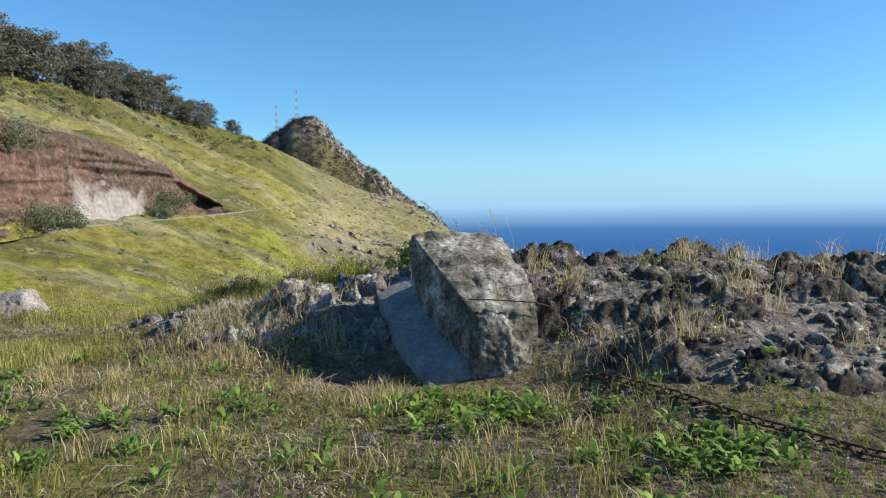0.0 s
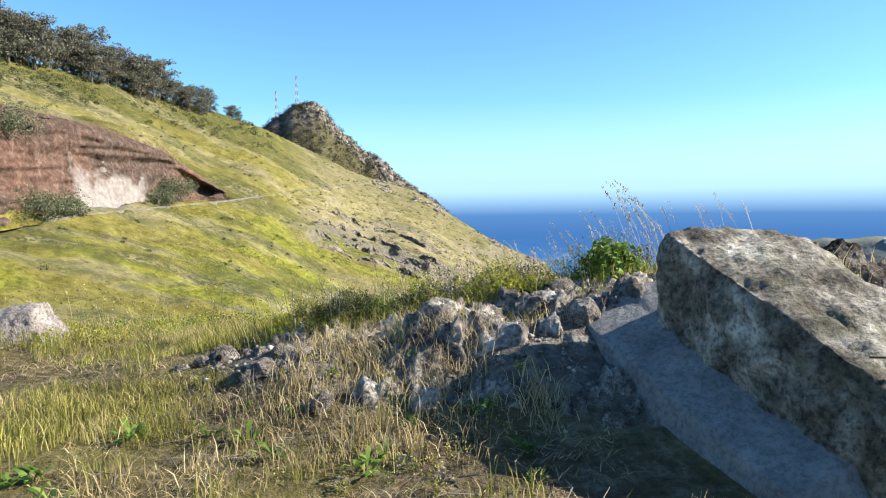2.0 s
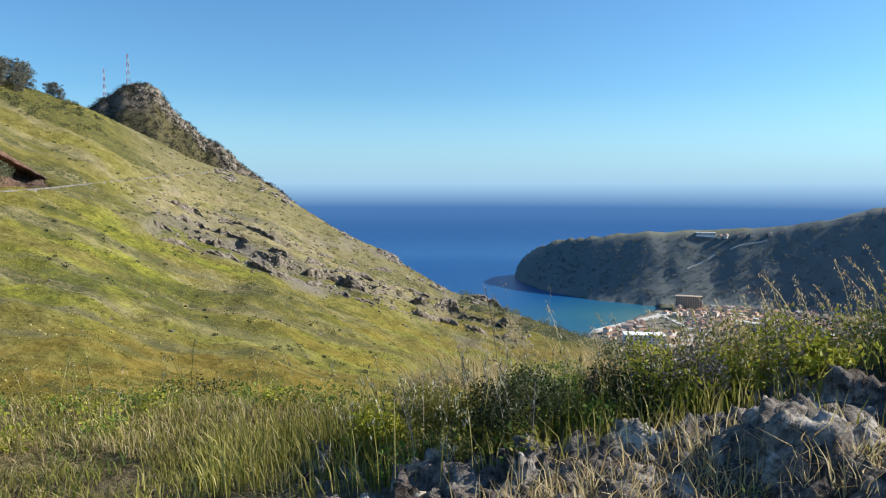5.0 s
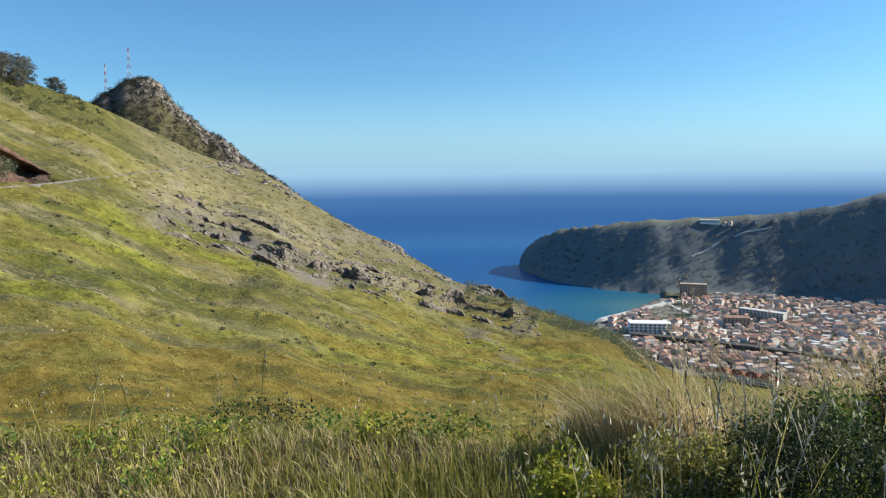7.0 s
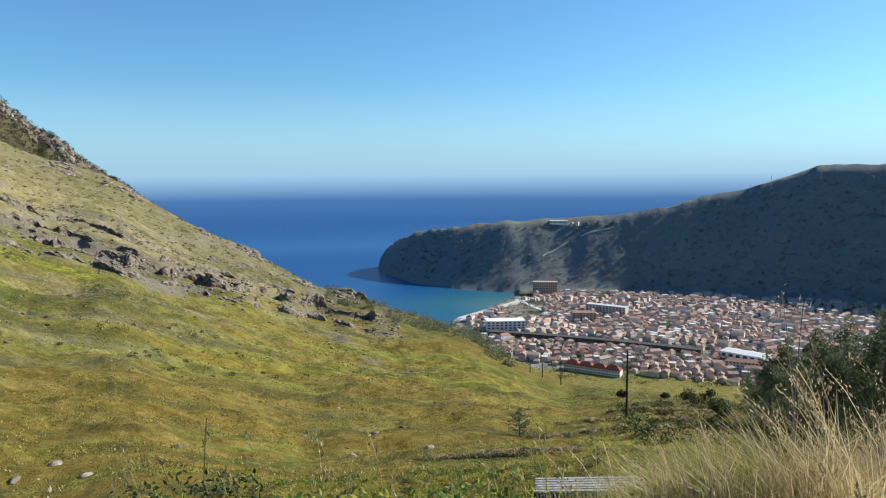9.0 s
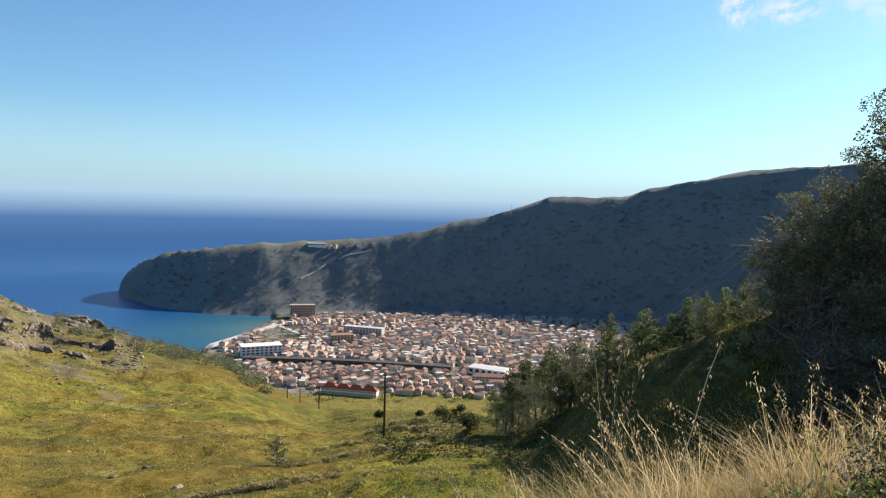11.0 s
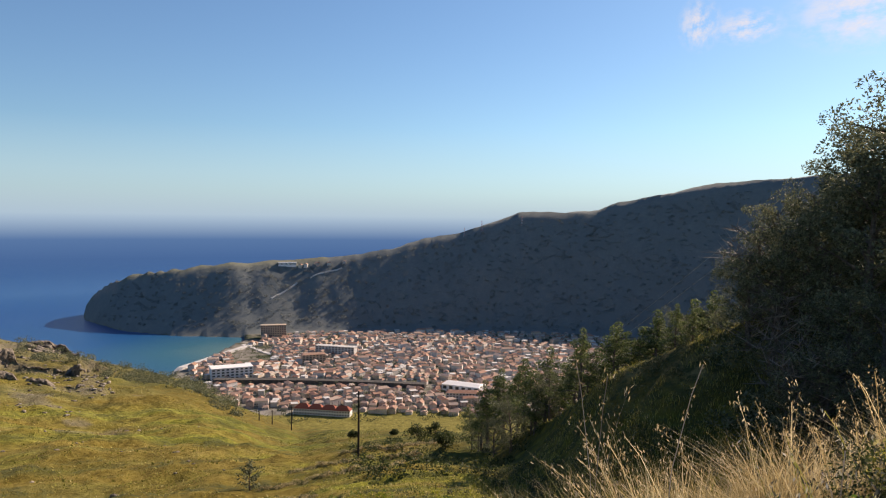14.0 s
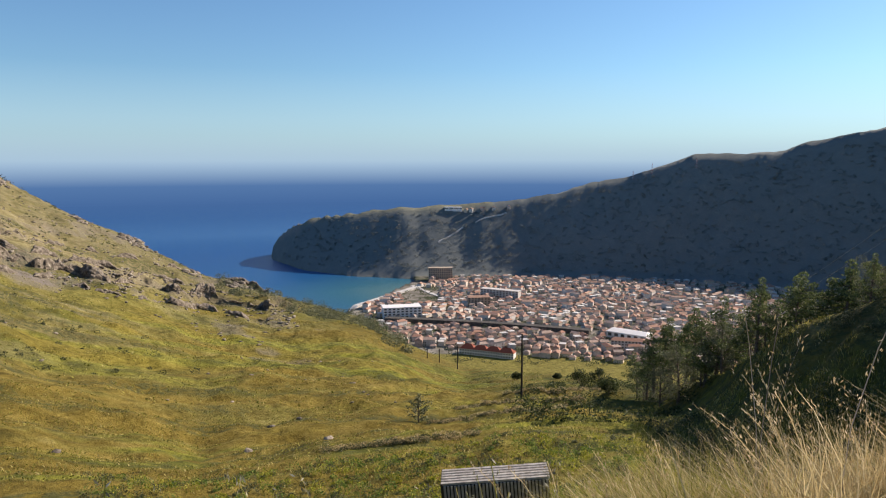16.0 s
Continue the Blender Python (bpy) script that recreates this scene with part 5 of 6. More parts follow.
def ledge_band(az_, el_, off, tall, k, mat, label, name, group):
    """A broken band of rock strata across the spur."""
    az = np.arange(az_[0], az_[-1], 0.05)
    el = np.interp(az, az_, el_) + off + 0.35 * fbm(az * 0.35, az * 0, 4, k)
    r0 = hit(az, el)
    r0 = np.convolve(np.pad(r0, 6, "edge"), np.ones(13) / 13, "valid")
    h = tall * np.clip(0.35 + 1.9 * fbm(az * 0.9, az * 0 + 2, 4, k + 1), -0.15, 1.0)
    t = np.linspace(-0.5, 1.25, 16)
    A, T = np.meshgrid(az, t)
    R0, Hh = np.broadcast_to(r0, A.shape), np.broadcast_to(h, A.shape)
    s_ = np.radians(A) * R0
    up = np.clip(T, -0.5, 1) * Hh
    w = fbm(s_ * 0.3, up * 0.5, 3, k + 2)
    rough = 1.5 * worley(s_ * 0.32 + w, up * 0.9 + 0.4 * w, k) + 0.8 * worley(s_ * 1.0, up * 1.9 + w, k + 3)
    R = R0 + 0.45 * up + (rough - 1.3) * 0.6 + np.where(T > 1, 3.2 * (T - 1) * 4, 0)
    x, y = -4.65 + R * np.sin(np.radians(A)), 9.0 + R * np.cos(np.radians(A))
    z0 = land(-4.65 + r0 * np.sin(np.radians(az)), 9.0 + r0 * np.cos(np.radians(az)))[0]
    z = z0[None, :] + up + np.where(T < 0, T * 2.0, 0) + 0.5 * fbm(s_ * 0.8, T * 3, 3, k + 4) * Hh
    ny_, nx_ = A.shape
    i, j = np.meshgrid(np.arange(ny_ - 1), np.arange(nx_ - 1), indexing="ij")
    f = np.stack([i * nx_ + j, i * nx_ + j + 1, (i + 1) * nx_ + j + 1, (i + 1) * nx_ + j], -1).reshape(-1, 4)
    return tagged(mesh_object(name, np.stack([x, y, z], -1).reshape(-1, 3), f, mat), label, name.replace("_", " "), group)


LEDGE = simple("ledge_rock", [(0.3, (0.060, 0.048, 0.038)), (0.48, (0.15, 0.125, 0.098)), (0.6, (0.25, 0.215, 0.17)), (0.78, (0.42, 0.38, 0.31))], 0.9, 0.95, 0.1, 0.9, 0.3)
SPUR_AZ, SPUR_EL = (-9.5, -9, -4, 2, 8, 14, 18), (-3.0, -3.2, -5.0, -7.2, -9.0, -10.6, -11.6)
for off, tall, k_ in ((0.0, 2.8, 700), (0.9, 1.6, 720), (-0.9, 1.3, 740), (1.9, 1.6, 760)):
    ledge_band(SPUR_AZ, SPUR_EL, off, tall, k_, LEDGE, "broken band of grey-brown rock strata across the hillside", "rock_ledge", "ledges of the spur")
# brushy edges of the old terraces
for az_, el_ in (((30.5, 36, 42), (-20.7, -20.0, -19.3)), ((33, 38, 43.5), (-19.5, -19.0, -18.5)), ((37, 41, 45), (-18.4, -18.0, -17.7)), ((22, 29, 35), (-22.6, -22.1, -21.4))):
    a_ = np.sort(rng.uniform(az_[0], az_[-1], 150))
    r_ = hit(a_, np.interp(a_, az_, el_) + 0.18 * fbm(a_ * 0.5, a_ * 0, 3, 800)) + rng.normal(size=150) * 0.25
    pl = [at(float(p_), r=float(q_)) for p_, q_ in zip(a_, r_)]
    for mat_, sel, lab in ((SHRUB, 0, "line of dark brush along an old terrace edge"), (STRAW, 1, "dry brown grass along an old terrace edge")):
        scrub("terrace_brush", pl[sel::2], rng.uniform(0.2, 0.6, 75), 70, 0.07, mat_, lab, 0.55)
# crags of the peak and its shoulder
pl, sz = [], []
for j in range(150):
    a_ = rng.normal(-9.4, 0.6)
    x_, y_, z_ = at(a_, r=610 + rng.uniform(-18, 2))
    pl.append((x_, y_, z_ - 1.0))
    sz.append(rng.uniform(0.7, 2.2))
for a0, spread, s in ((-4.4, 0.25, 4.0), (-7.6, 0.5, 2.6), (-6.6, 0.6, 2.2)):
    for j in range(34):
        x_, y_, z_ = at(a0 + rng.normal() * spread, r=604 + rng.uniform(-8, 2))
        pl.append((x_, y_, z_))
        sz.append(s * rng.uniform(0.25, 0.8))
scatter_lumps("peak_crags", pl, sz, HILLROCK, "pale grey crags on the top of the peak", "rocks", 1.2, 1)

# quarry face: strata and broken blocks above the road
def quarry_face():
    az = np.arange(-38, -16.2, 0.055)
    hh_ = np.linspace(-0.06, 1.03, 76)
    A, Hh = np.meshgrid(az, hh_)
    road_el, top_el = quarry(A)
    elc, rc = curve(A, HILL_AZ, HILL_EL), curve(A, HILL_AZ, HILL_R)
    one = np.ones_like(A)
    base = -29.5 + 2 * fbm(A * 0.08, one, 2, 2)
    u1 = np.clip((road_el - base) / (elc - base), 0.01, 1)
    r1 = 25.0 * (rc / 25.0) ** u1
    jag = 1.6 * fbm(A * 0.9, one * 3, 4, 41) + 11 * np.exp(-((A + 18.4) / 1.2) ** 2) * (1 - step(0.6, 0.85, Hh))
    height = r1 * (tan(top_el) - tan(road_el))
    s_, zz = A * math.pi / 180 * r1, Hh * height
    w1, w2 = s_ + 1.5 * fbm(s_ * 0.2, zz * 0.2, 3, 500), zz + 1.5 * fbm(s_ * 0.2 + 5, zz * 0.2, 3, 510)
    rough = 2.8 * worley(w1 * 0.16 + w2 * 0.03, w2 * 0.11 + w1 * 0.03, 31) + 2.2 * worley(w1 * 0.38, w2 * 0.6 + w1 * 0.15, 33) + 2.4 * fbm(s_ * 0.12, zz * 0.3, 4, 520)
    smooth = step(-27.6, -26.8, A) * (1 - step(-23.0, -22.0, A)) * (1 - step(0.35, 0.5, Hh + 0.25 * fbm(A, Hh * 4, 3, 530)))
    R = r1 + 7.5 + jag + 8.5 * np.maximum(Hh, 0) ** 0.8 + (rough - 3.2) * (1 - 0.75 * smooth) - 2.2 * smooth
    R = R - 2.0 * np.exp(-((Hh - 0.9) / 0.1) ** 2)
    el_ = road_el + (top_el - road_el) * Hh
    x, y = OX + R * np.sin(np.radians(A)), OY + R * np.cos(np.radians(A))
    z = EYE + R * tan(el_) - 0.6 * (Hh > 0.98)
    ny_, nx_ = A.shape
    i, j = np.meshgrid(np.arange(ny_ - 1), np.arange(nx_ - 1), indexing="ij")
    f = np.stack([i * nx_ + j, i * nx_ + j + 1, (i + 1) * nx_ + j + 1, (i + 1) * nx_ + j], -1).reshape(-1, 4)
    m, n, l, b = material("quarry_rock", 0.95, 0.1)
    t1, t2 = tex(n, l, 0.06, 6, 0.6).outputs["Fac"], tex(n, l, 0.7, 8, 0.7).outputs["Fac"]
    c1 = ramp(n, l, t2, [(0.3, (0.030, 0.020, 0.016)), (0.5, (0.085, 0.058, 0.046)), (0.7, (0.19, 0.14, 0.115))])
    c2 = ramp(n, l, t2, [(0.3, (0.055, 0.030, 0.022)), (0.5, (0.145, 0.082, 0.060)), (0.7, (0.25, 0.165, 0.125))])
    c = mix(n, l, ramp(n, l, t1, [(0.42, (0, 0, 0)), (0.6, (1, 1, 1))]), c1, c2)
    at_ = n.new("ShaderNodeAttribute")
    at_.attribute_name = "scar"
    c = mix(n, l, at_.outputs["Fac"], c, ramp(n, l, t2, [(0.3, (0.17, 0.145, 0.13)), (0.7, (0.38, 0.335, 0.30))]))
    l.new(c, b.inputs["Base Color"])
    bump(n, l, b, t2, 1.0, 0.6)
    ob = mesh_object("wall_quarry", np.stack([x, y, z], -1).reshape(-1, 3), f, m)
    a_ = ob.data.attributes.new("scar", "FLOAT", "POINT")
    a_.data.foreach_set("value", np.asarray(smooth, dtype=np.float32).ravel())
    tagged(ob, "brown and reddish quarried rock face above the road", "rock face", kind="structure")


quarry_face()


def talus():
    """Grassy debris slope that buries the foot of the quarry face."""
    A, V = np.meshgrid(np.arange(-39, -25.9, 0.12), np.linspace(0, 1, 26))
    road_el, top_el = quarry(A)
    one = np.ones_like(A)
    u1 = np.clip((road_el + 29.5 - 2 * fbm(A * 0.08, one, 2, 2)) / (curve(A, HILL_AZ, HILL_EL) + 29.5 - 2 * fbm(A * 0.08, one, 2, 2)), 0.01, 1)
    r1 = 25.0 * (curve(A, HILL_AZ, HILL_R) / 25.0) ** u1
    fr = np.interp(A, (-39, -36, -32.5, -29, -27.2, -26.2), (0.74, 0.68, 0.55, 0.32, 0.16, 0.02))
    fr = fr * (1 + 0.35 * fbm(A * 0.8, one * 7, 3, 640))
    R = r1 + 3.6 + V * (6.5 + 8.5 * fr ** 0.8)
    z = EYE + R * tan(road_el - 0.1 + (top_el - road_el) * fr * V) + 0.9 * fbm(A * 1.5, V * 5, 4, 650) * np.sin(math.pi * V)
    x, y = OX + R * np.sin(np.radians(A)), OY + R * np.cos(np.radians(A))
    ny_, nx_ = A.shape
    i, j = np.meshgrid(np.arange(ny_ - 1), np.arange(nx_ - 1), indexing="ij")
    f = np.stack([i * nx_ + j, i * nx_ + j + 1, (i + 1) * nx_ + j + 1, (i + 1) * nx_ + j], -1).reshape(-1, 4)
    tagged(mesh_object("ground_talus", np.stack([x, y, z], -1).reshape(-1, 3), f, LAND, smooth=True), "grassy debris slope at the foot of the quarry face", "slope", kind="structure")
    k = rng.choice(A.size, 90, replace=False)
    P = np.stack([x, y, z], -1).reshape(-1, 3)[k]
    scrub("talus_scrub", P, rng.uniform(0.6, 2.2, 90), 110, 0.16, BROAD, "low green bushes on the debris slope")


talus()

# the road cut along the hill
ASPHALT = simple("old_asphalt", [(0.3, (0.10, 0.095, 0.085)), (0.7, (0.22, 0.20, 0.17))], 0.6, 0.95, 0.2, 0.3, 0.05)
va, fa = [], []
ra = np.arange(-34, -4.6, 0.4)
for i, a_ in enumerate(ra):
    e_ = float(np.interp(a_, (-40, -32, -26.8, -17, -8.3, -5), (-2.4, -1.9, -1.0, -0.2, 0.8, 1.1)))
    x_, y_, z_ = at(a_, el=e_ - 0.05)
    d = Vector((x_ + 4.65, y_ - 9.0, 0)).normalized()
    top = EYE + math.hypot(x_ + 4.65, y_ - 9.0) * math.tan(radians(e_)) + 0.15
    for off, dz in ((-0.4, -1.6), (-0.2, 0.0), (3.4, 0.05), (3.8, -0.8)):
        va.append((x_ + d.x * off, y_ + d.y * off, top + dz))
    if i:
        for q in range(3):
            fa.append((4 * i - 4 + q, 4 * i + q, 4 * i + q + 1, 4 * i - 3 + q))
tagged(mesh_object("road", va, fa, ASPHALT, smooth=True), "narrow pale hillside road below the quarry face", "road", kind="structure")

# trees --------------------------------------------------------------
BARK = simple("bark", [(0.3, (0.07, 0.055, 0.045)), (0.7, (0.22, 0.19, 0.16))], 6, 0.95, 0.1, 0.8, 0.03)
HILLLEAF = leaf("hill_tree_leaf", [(0.0, (0.08, 0.08, 0.055)), (0.5, (0.15, 0.145, 0.105)), (1.0, (0.25, 0.235, 0.185))])
NEEDLE = leaf("pine_needles", [(0.0, (0.050, 0.075, 0.028)), (0.5, (0.125, 0.160, 0.056)), (1.0, (0.22, 0.25, 0.10))])


def tree(name, kind, h, label, group, seed, leaves=1300, size=0.22, bare=0.0):
    """A tree: tapered trunk, limbs, and a ragged crown of leaf clumps."""
    r_ = np.random.default_rng(seed)
    ob = thing(name, (0, 0, -500), label, "tree", group)
    bm = bmesh.new()
    lean = r_.normal(size=2) * 0.05 * h
    trunk = [(lean[0] * t * t, lean[1] * t * t + 0.1 * math.sin(5 * t), h * 0.92 * t - 0.3) for t in (0, 0.25, 0.5, 0.75, 1.0)]
    tube(bm, trunk, [0.028 * h, 0.022 * h, 0.016 * h, 0.009 * h, 0.003 * h], 7)
    part("trunk", bm, BARK, ob)
    bm = bmesh.new()
    cs, rs = [], []
    n = 15 if kind == "pine" else 22
    for j in range(n):
        t = ((0.28 if kind == "pine" else 0.10) + (0.7 if kind == "pine" else 0.88) * (j + r_.uniform(0, 1)) / n) if kind != "bare" else r_.uniform(0.4, 0.95)
        a = 2.4 * j + r_.uniform(-0.5, 0.5)
        if kind == "pine":
            ln = h * (0.30 * (1.05 - t) + 0.05) * r_.uniform(0.7, 1.25)
            up = 0.12
        else:
            ln = h * 0.34 * math.sin(math.pi * min(max(t, 0.15), 0.93)) ** 0.6 * r_.uniform(0.6, 1.25)
            up = 0.5
        b = Vector((lean[0] * t * t, lean[1] * t * t, h * 0.92 * t - 0.3))
        e = b + Vector((math.cos(a) * ln, math.sin(a) * ln, up * ln + r_.normal() * 0.03 * h))
        mid_ = b.lerp(e, 0.5) + Vector((0, 0, 0.05 * ln))
        tube(bm, [b, mid_, e], [0.008 * h, 0.005 * h, 0.002 * h], 4)
        for q in (0.55, 0.85, 1.05):
            cs.append(tuple(b.lerp(e, q) + Vector(r_.normal(size=3) * 0.03 * h)))
            rs.append(h * r_.uniform(0.05, 0.105) * (0.9 if kind == "pine" else 1.4 if name == "hill_tree" else 1.0))
    if kind == "pine":
        for t in (0.9, 0.97, 1.03):
            cs.append((lean[0], lean[1], h * t * 0.95))
            rs.append(h * 0.05)
    part("branchwork", bm, BARK, ob)
    if kind != "bare":
        v, f = leaf_cloud(cs, rs, leaves // len(cs), size, 0.75)
        mesh_object("crown", v, f, NEEDLE if kind == "pine" else HILLLEAF if name == "hill_tree" else BROAD, ob)
    else:
        bm = bmesh.new()
        for c in cs:
            for q in range(4):
                e = Vector(c) + Vector((r_.normal() * 0.1 * h, r_.normal() * 0.1 * h, abs(r_.normal()) * 0.1 * h))
                tube(bm, [c, Vector(c).lerp(e, 0.6), e], [0.004 * h, 0.0025 * h, 0.001 * h], 3)
        part("brushwood", bm, GREYTWIG, ob)
    return ob


def stand(ob, x, y, s, sink=0.1):
    m_ = Matrix.LocRotScale((x, y, ground_z(x, y) - sink), Euler((0, 0, rng.uniform(0, 6.28))), (s, s, s * rng.uniform(0.9, 1.1)))
    return copy_thing(ob, m_)


pines = [tree("pine_tree", "pine", 6.0, "dark green young pine on the shaded slope", "pines on the ridge", 20 + j, 4200, 0.075) for j in range(3)]
broads = [tree("tree", "broad", 9.0, "tall dark ragged tree on the shaded slope", "trees on the ridge", 30 + j, 9500, 0.08) for j in range(3)]
bares = [tree("bare_tree", "bare", 8.0, "leafless grey tree with spreading twigs", "bare trees on the ridge", 40 + j) for j in range(2)]
used = set()


def grow(kinds, spots_, sink=0.1):
    """The first use of a tree moves the tree itself, later ones copy it."""
    for az, r, s in spots_:
        ob = kinds[int(rng.integers(len(kinds)))]
        x_, y_, z_ = at(az, r=r)
        m_ = Matrix.LocRotScale((x_, y_, z_ - sink), Euler((0, 0, rng.uniform(0, 6.28))), (s, s, s * rng.uniform(0.9, 1.04)))
        if ob in used:
            copy_thing(ob, m_)
        else:
            used.add(ob)
            ob.matrix_basis = m_


near_pines, near_broads = [], []
for q, az in enumerate(np.arange(47.6, 67.2, 0.48)):
    az = float(az + rng.uniform(-0.25, 0.25))
    r_ = float(np.interp(az, (47, 50, 54, 60, 67), (88, 79, 70, 64, 60))) * rng.uniform(0.95, 1.1)
    top = float(np.interp(az, (47.5, 50, 53, 56, 60.6, 63.5, 66, 67.5), (-13.2, -12.0, -10.7, -9.2, -8.0, -6.2, -4.8, -2.8))) - rng.uniform(0, 1.4)
    tall_ = EYE + r_ * math.tan(radians(top)) - at(az, r=r_)[2]
    if q % 3 == 1:
        near_broads.append((az, r_, min(max(tall_ / 9.6, 0.3), 0.9)))
    else:
        near_pines.append((az, r_, min(max(tall_ / 5.8, 0.45), 1.35)))
grow(pines, near_pines)
ridge = []
for az, r_ in ((67.6, 58), (68.5, 59), (69.4, 57), (70.4, 58), (71.4, 59), (72.4, 57), (73.6, 58), (74.8, 57), (76.0, 58), (77.4, 57), (68.0, 55), (69.9, 54), (71.9, 55), (73.1, 54), (75.3, 53), (78.6, 54), (79.5, 50), (82.0, 52), (84.5, 50), (71.0, 46), (73.2, 45), (75.4, 43), (77.6, 42), (80.0, 42), (70.0, 50), (74.4, 48), (76.8, 47)):
    top = float(np.interp(az, (66, 67.1, 68.5, 72.6, 74.7, 77, 85), (-5.2, -2.6, 0.6, 3.6, 7.0, 9.6, 13))) - (3.2 if r_ < 49 else 0) - rng.uniform(0, 1.2)
    az += 0.5
    p = at(az, r=r_)
    ridge.append((az, r_, min((EYE + r_ * math.tan(radians(top)) - p[2]) / 9.0, float(np.interp(az, (68, 72, 78), (0.95, 1.35, 1.7))) * (1 if r_ > 51 else 0.65))))
grow(broads, ridge)
grow(broads, near_broads)
pl, sz = [], []
for az in rng.uniform(66.5, 86, 170):
    p = at(float(az), r=float(rng.uniform(38, 60)))
    pl.append(p)
    sz.append(float(rng.uniform(0.8, 2.0)))
scrub("ridge_scrub", pl, sz, 130, 0.15, BROAD, "dense low foliage under the trees of the ridge", 0.8)
x, y, z, m, a, r = polar(60000, 47, 90, 9, 62)
k = np.flatnonzero((fbm(x * 0.25, y * 0.25, 3, 430) > -0.2) & (r > np.interp(a, (47, 52, 60), (40, 22, 9))))
blades("brow_grass", np.stack([x, y, z - 0.03], -1)[k], rng.uniform(0.15, 0.55, len(k)), rng.uniform(0.02, 0.05, len(k)), rng.uniform(0.2, 0.9, len(k)), OLIVE, "rough long grass over the shaded brow", "grass", (-0.1, 0))
pl, sz = [], []
for az in rng.uniform(49, 84, 330):
    r_ = float(rng.uniform(np.interp(az, (49, 56, 84), (48, 20, 14)), 60))
    pl.append(at(float(az), r=r_))
    sz.append(float(rng.uniform(0.25, 0.5) + 0.012 * r_ * rng.uniform(0.3, 1.2)))
scrub("brow_scrub", pl, sz, 120, 0.085, SHRUB, "dark heath bushes over the shaded brow", 0.7)
grow(bares, [(69.2, 58, 1.0), (70.0, 52, 0.9), (73.8, 45, 1.0), (71.8, 47, 0.85), (76.4, 41, 0.9)])
hilltrees = [tree("hill_tree", "broad", 11.0, "grey-green windblown tree on the skyline of the hill", "trees along the hill crest", 50 + j, 3600, 0.26) for j in range(3)]
sp = []
for a_ in np.arange(-36, -17.3, 0.42):
    rr_ = float(np.interp(a_, HILL_AZ, HILL_R))
    sp.append((float(a_ + rng.normal() * 0.1), rr_ * rng.uniform(0.96, 1.0), float(np.interp(a_, (-36, -27, -19.5, -17.3), (1.4, 1.2, 1.0, 0.65)) * rng.uniform(0.7, 1.15))))
pl, sz = [], []
for a_ in rng.uniform(-36, -13, 150):
    pl.append(at(float(a_), r=float(np.interp(a_, HILL_AZ, HILL_R)) * float(rng.uniform(0.88, 0.99))))
    sz.append(float(rng.uniform(0.8, 2.6)))
scrub("crest_scrub", pl, sz, 110, 0.26, SHRUB, "dark bushes under the trees of the hill crest", 0.7)
sp += [(-15.9, 335, 0.45), (-15.5, 335, 0.4), (-16.2, 335, 0.42)]
grow(hilltrees, sp, 0.6)
for az, w, h in ((-20.2, 11, 7.5), (-21.4, 8, 4.5), (-29.2, 15, 6.5), (-31.6, 13, 6.0), (-27.9, 9, 4.5)):
    p = at(az, el=float(quarry(az)[0]) - 0.04)
    d = Vector((p[0] + 4.65, p[1] - 9.0)).normalized() * 5.0
    bush("bush", (p[0] + d.x, p[1] + d.y, ground_z(p[0] + d.x, p[1] + d.y) - 0.3), w, h, BROAD, "large dark green bush at the foot of the quarry face", 4000, 0.22)
p = at(29.9, el=-20.6)
tree_m = tree("young_tree", "broad", 3.4, "thin young olive-green tree in the meadow", "", 71, 700, 0.13)
tree_m.matrix_basis = Matrix.LocRotScale((p[0], p[1], p[2]), None, None)
for az, el, w, h in ((43.2, -17.6, 4.0, 3.2), (44.6, -17.3, 3.5, 3.0), (45.4, -17.9, 3.0, 2.4), (38.0, -17.2, 2.2, 1.7), (41.3, -17.0, 1.6, 1.0)):
    p = at(az, el=el)
    bush("bush", p, w, h, DARKLEAF, "dark round shrub beside the meadow terraces", 1100, 0.16)
p = at(52.8, r=11)
bush("bush", p, 1.1, 1.5, HERB, "upright pale green shrub on the shaded slope", 1300, 0.05)
p = at(54.6, r=8)
bush("bush", p, 0.9, 0.9, DARKLEAF, "dark scrub below the grass bank", 900, 0.05)
for az, r_ in ((60, 9), (66, 10), (72, 9), (64, 14), (70, 18), (58, 16), (75, 14), (62, 24), (68, 26), (73, 24)):
    p = at(az, r=r_)
    bush("bush", p, 1.6 + 0.06 * r_, 0.9 + 0.05 * r_, SHRUB, "dark shaded shrub in the gully", 900, 0.09)

# poles and masts ------------------------------------------------------
TARRED = simple("tarred_wood", [(0.3, (0.020, 0.017, 0.014)), (0.7, (0.06, 0.05, 0.042))], 8, 0.9, 0.2, 0.4, 0.01)
STEEL = simple("galvanised_steel", [(0.3, (0.35, 0.36, 0.37)), (0.7, (0.5, 0.5, 0.5))], 5, 0.5, 0.4, metal=0.6)
REDPAINT = simple("red_paint", [(0.3, (0.45, 0.07, 0.05)), (0.7, (0.55, 0.10, 0.07))], 5, 0.6)
WHITEPAINT = simple("white_paint", [(0.3, (0.72, 0.71, 0.68)), (0.7, (0.8, 0.79, 0.77))], 3, 0.6)


def utility_pole(place, h):
    ob = thing("utility_pole", place, "dark tarred wooden utility pole standing in the meadow", "pole", "meadow poles")
    bm = bmesh.new()
    tube(bm, [(0, 0, -0.3), (0.02, 0, h * 0.5), (0.0, 0, h)], [0.16, 0.14, 0.11], 8)
    part("shaft", bm, TARRED, ob)
    bm = bmesh.new()
    box(bm, -0.35, 0.35, -0.05, 0.05, h - 0.35, h - 0.25)
    part("crossarm", bm, TARRED, ob)
    return ob


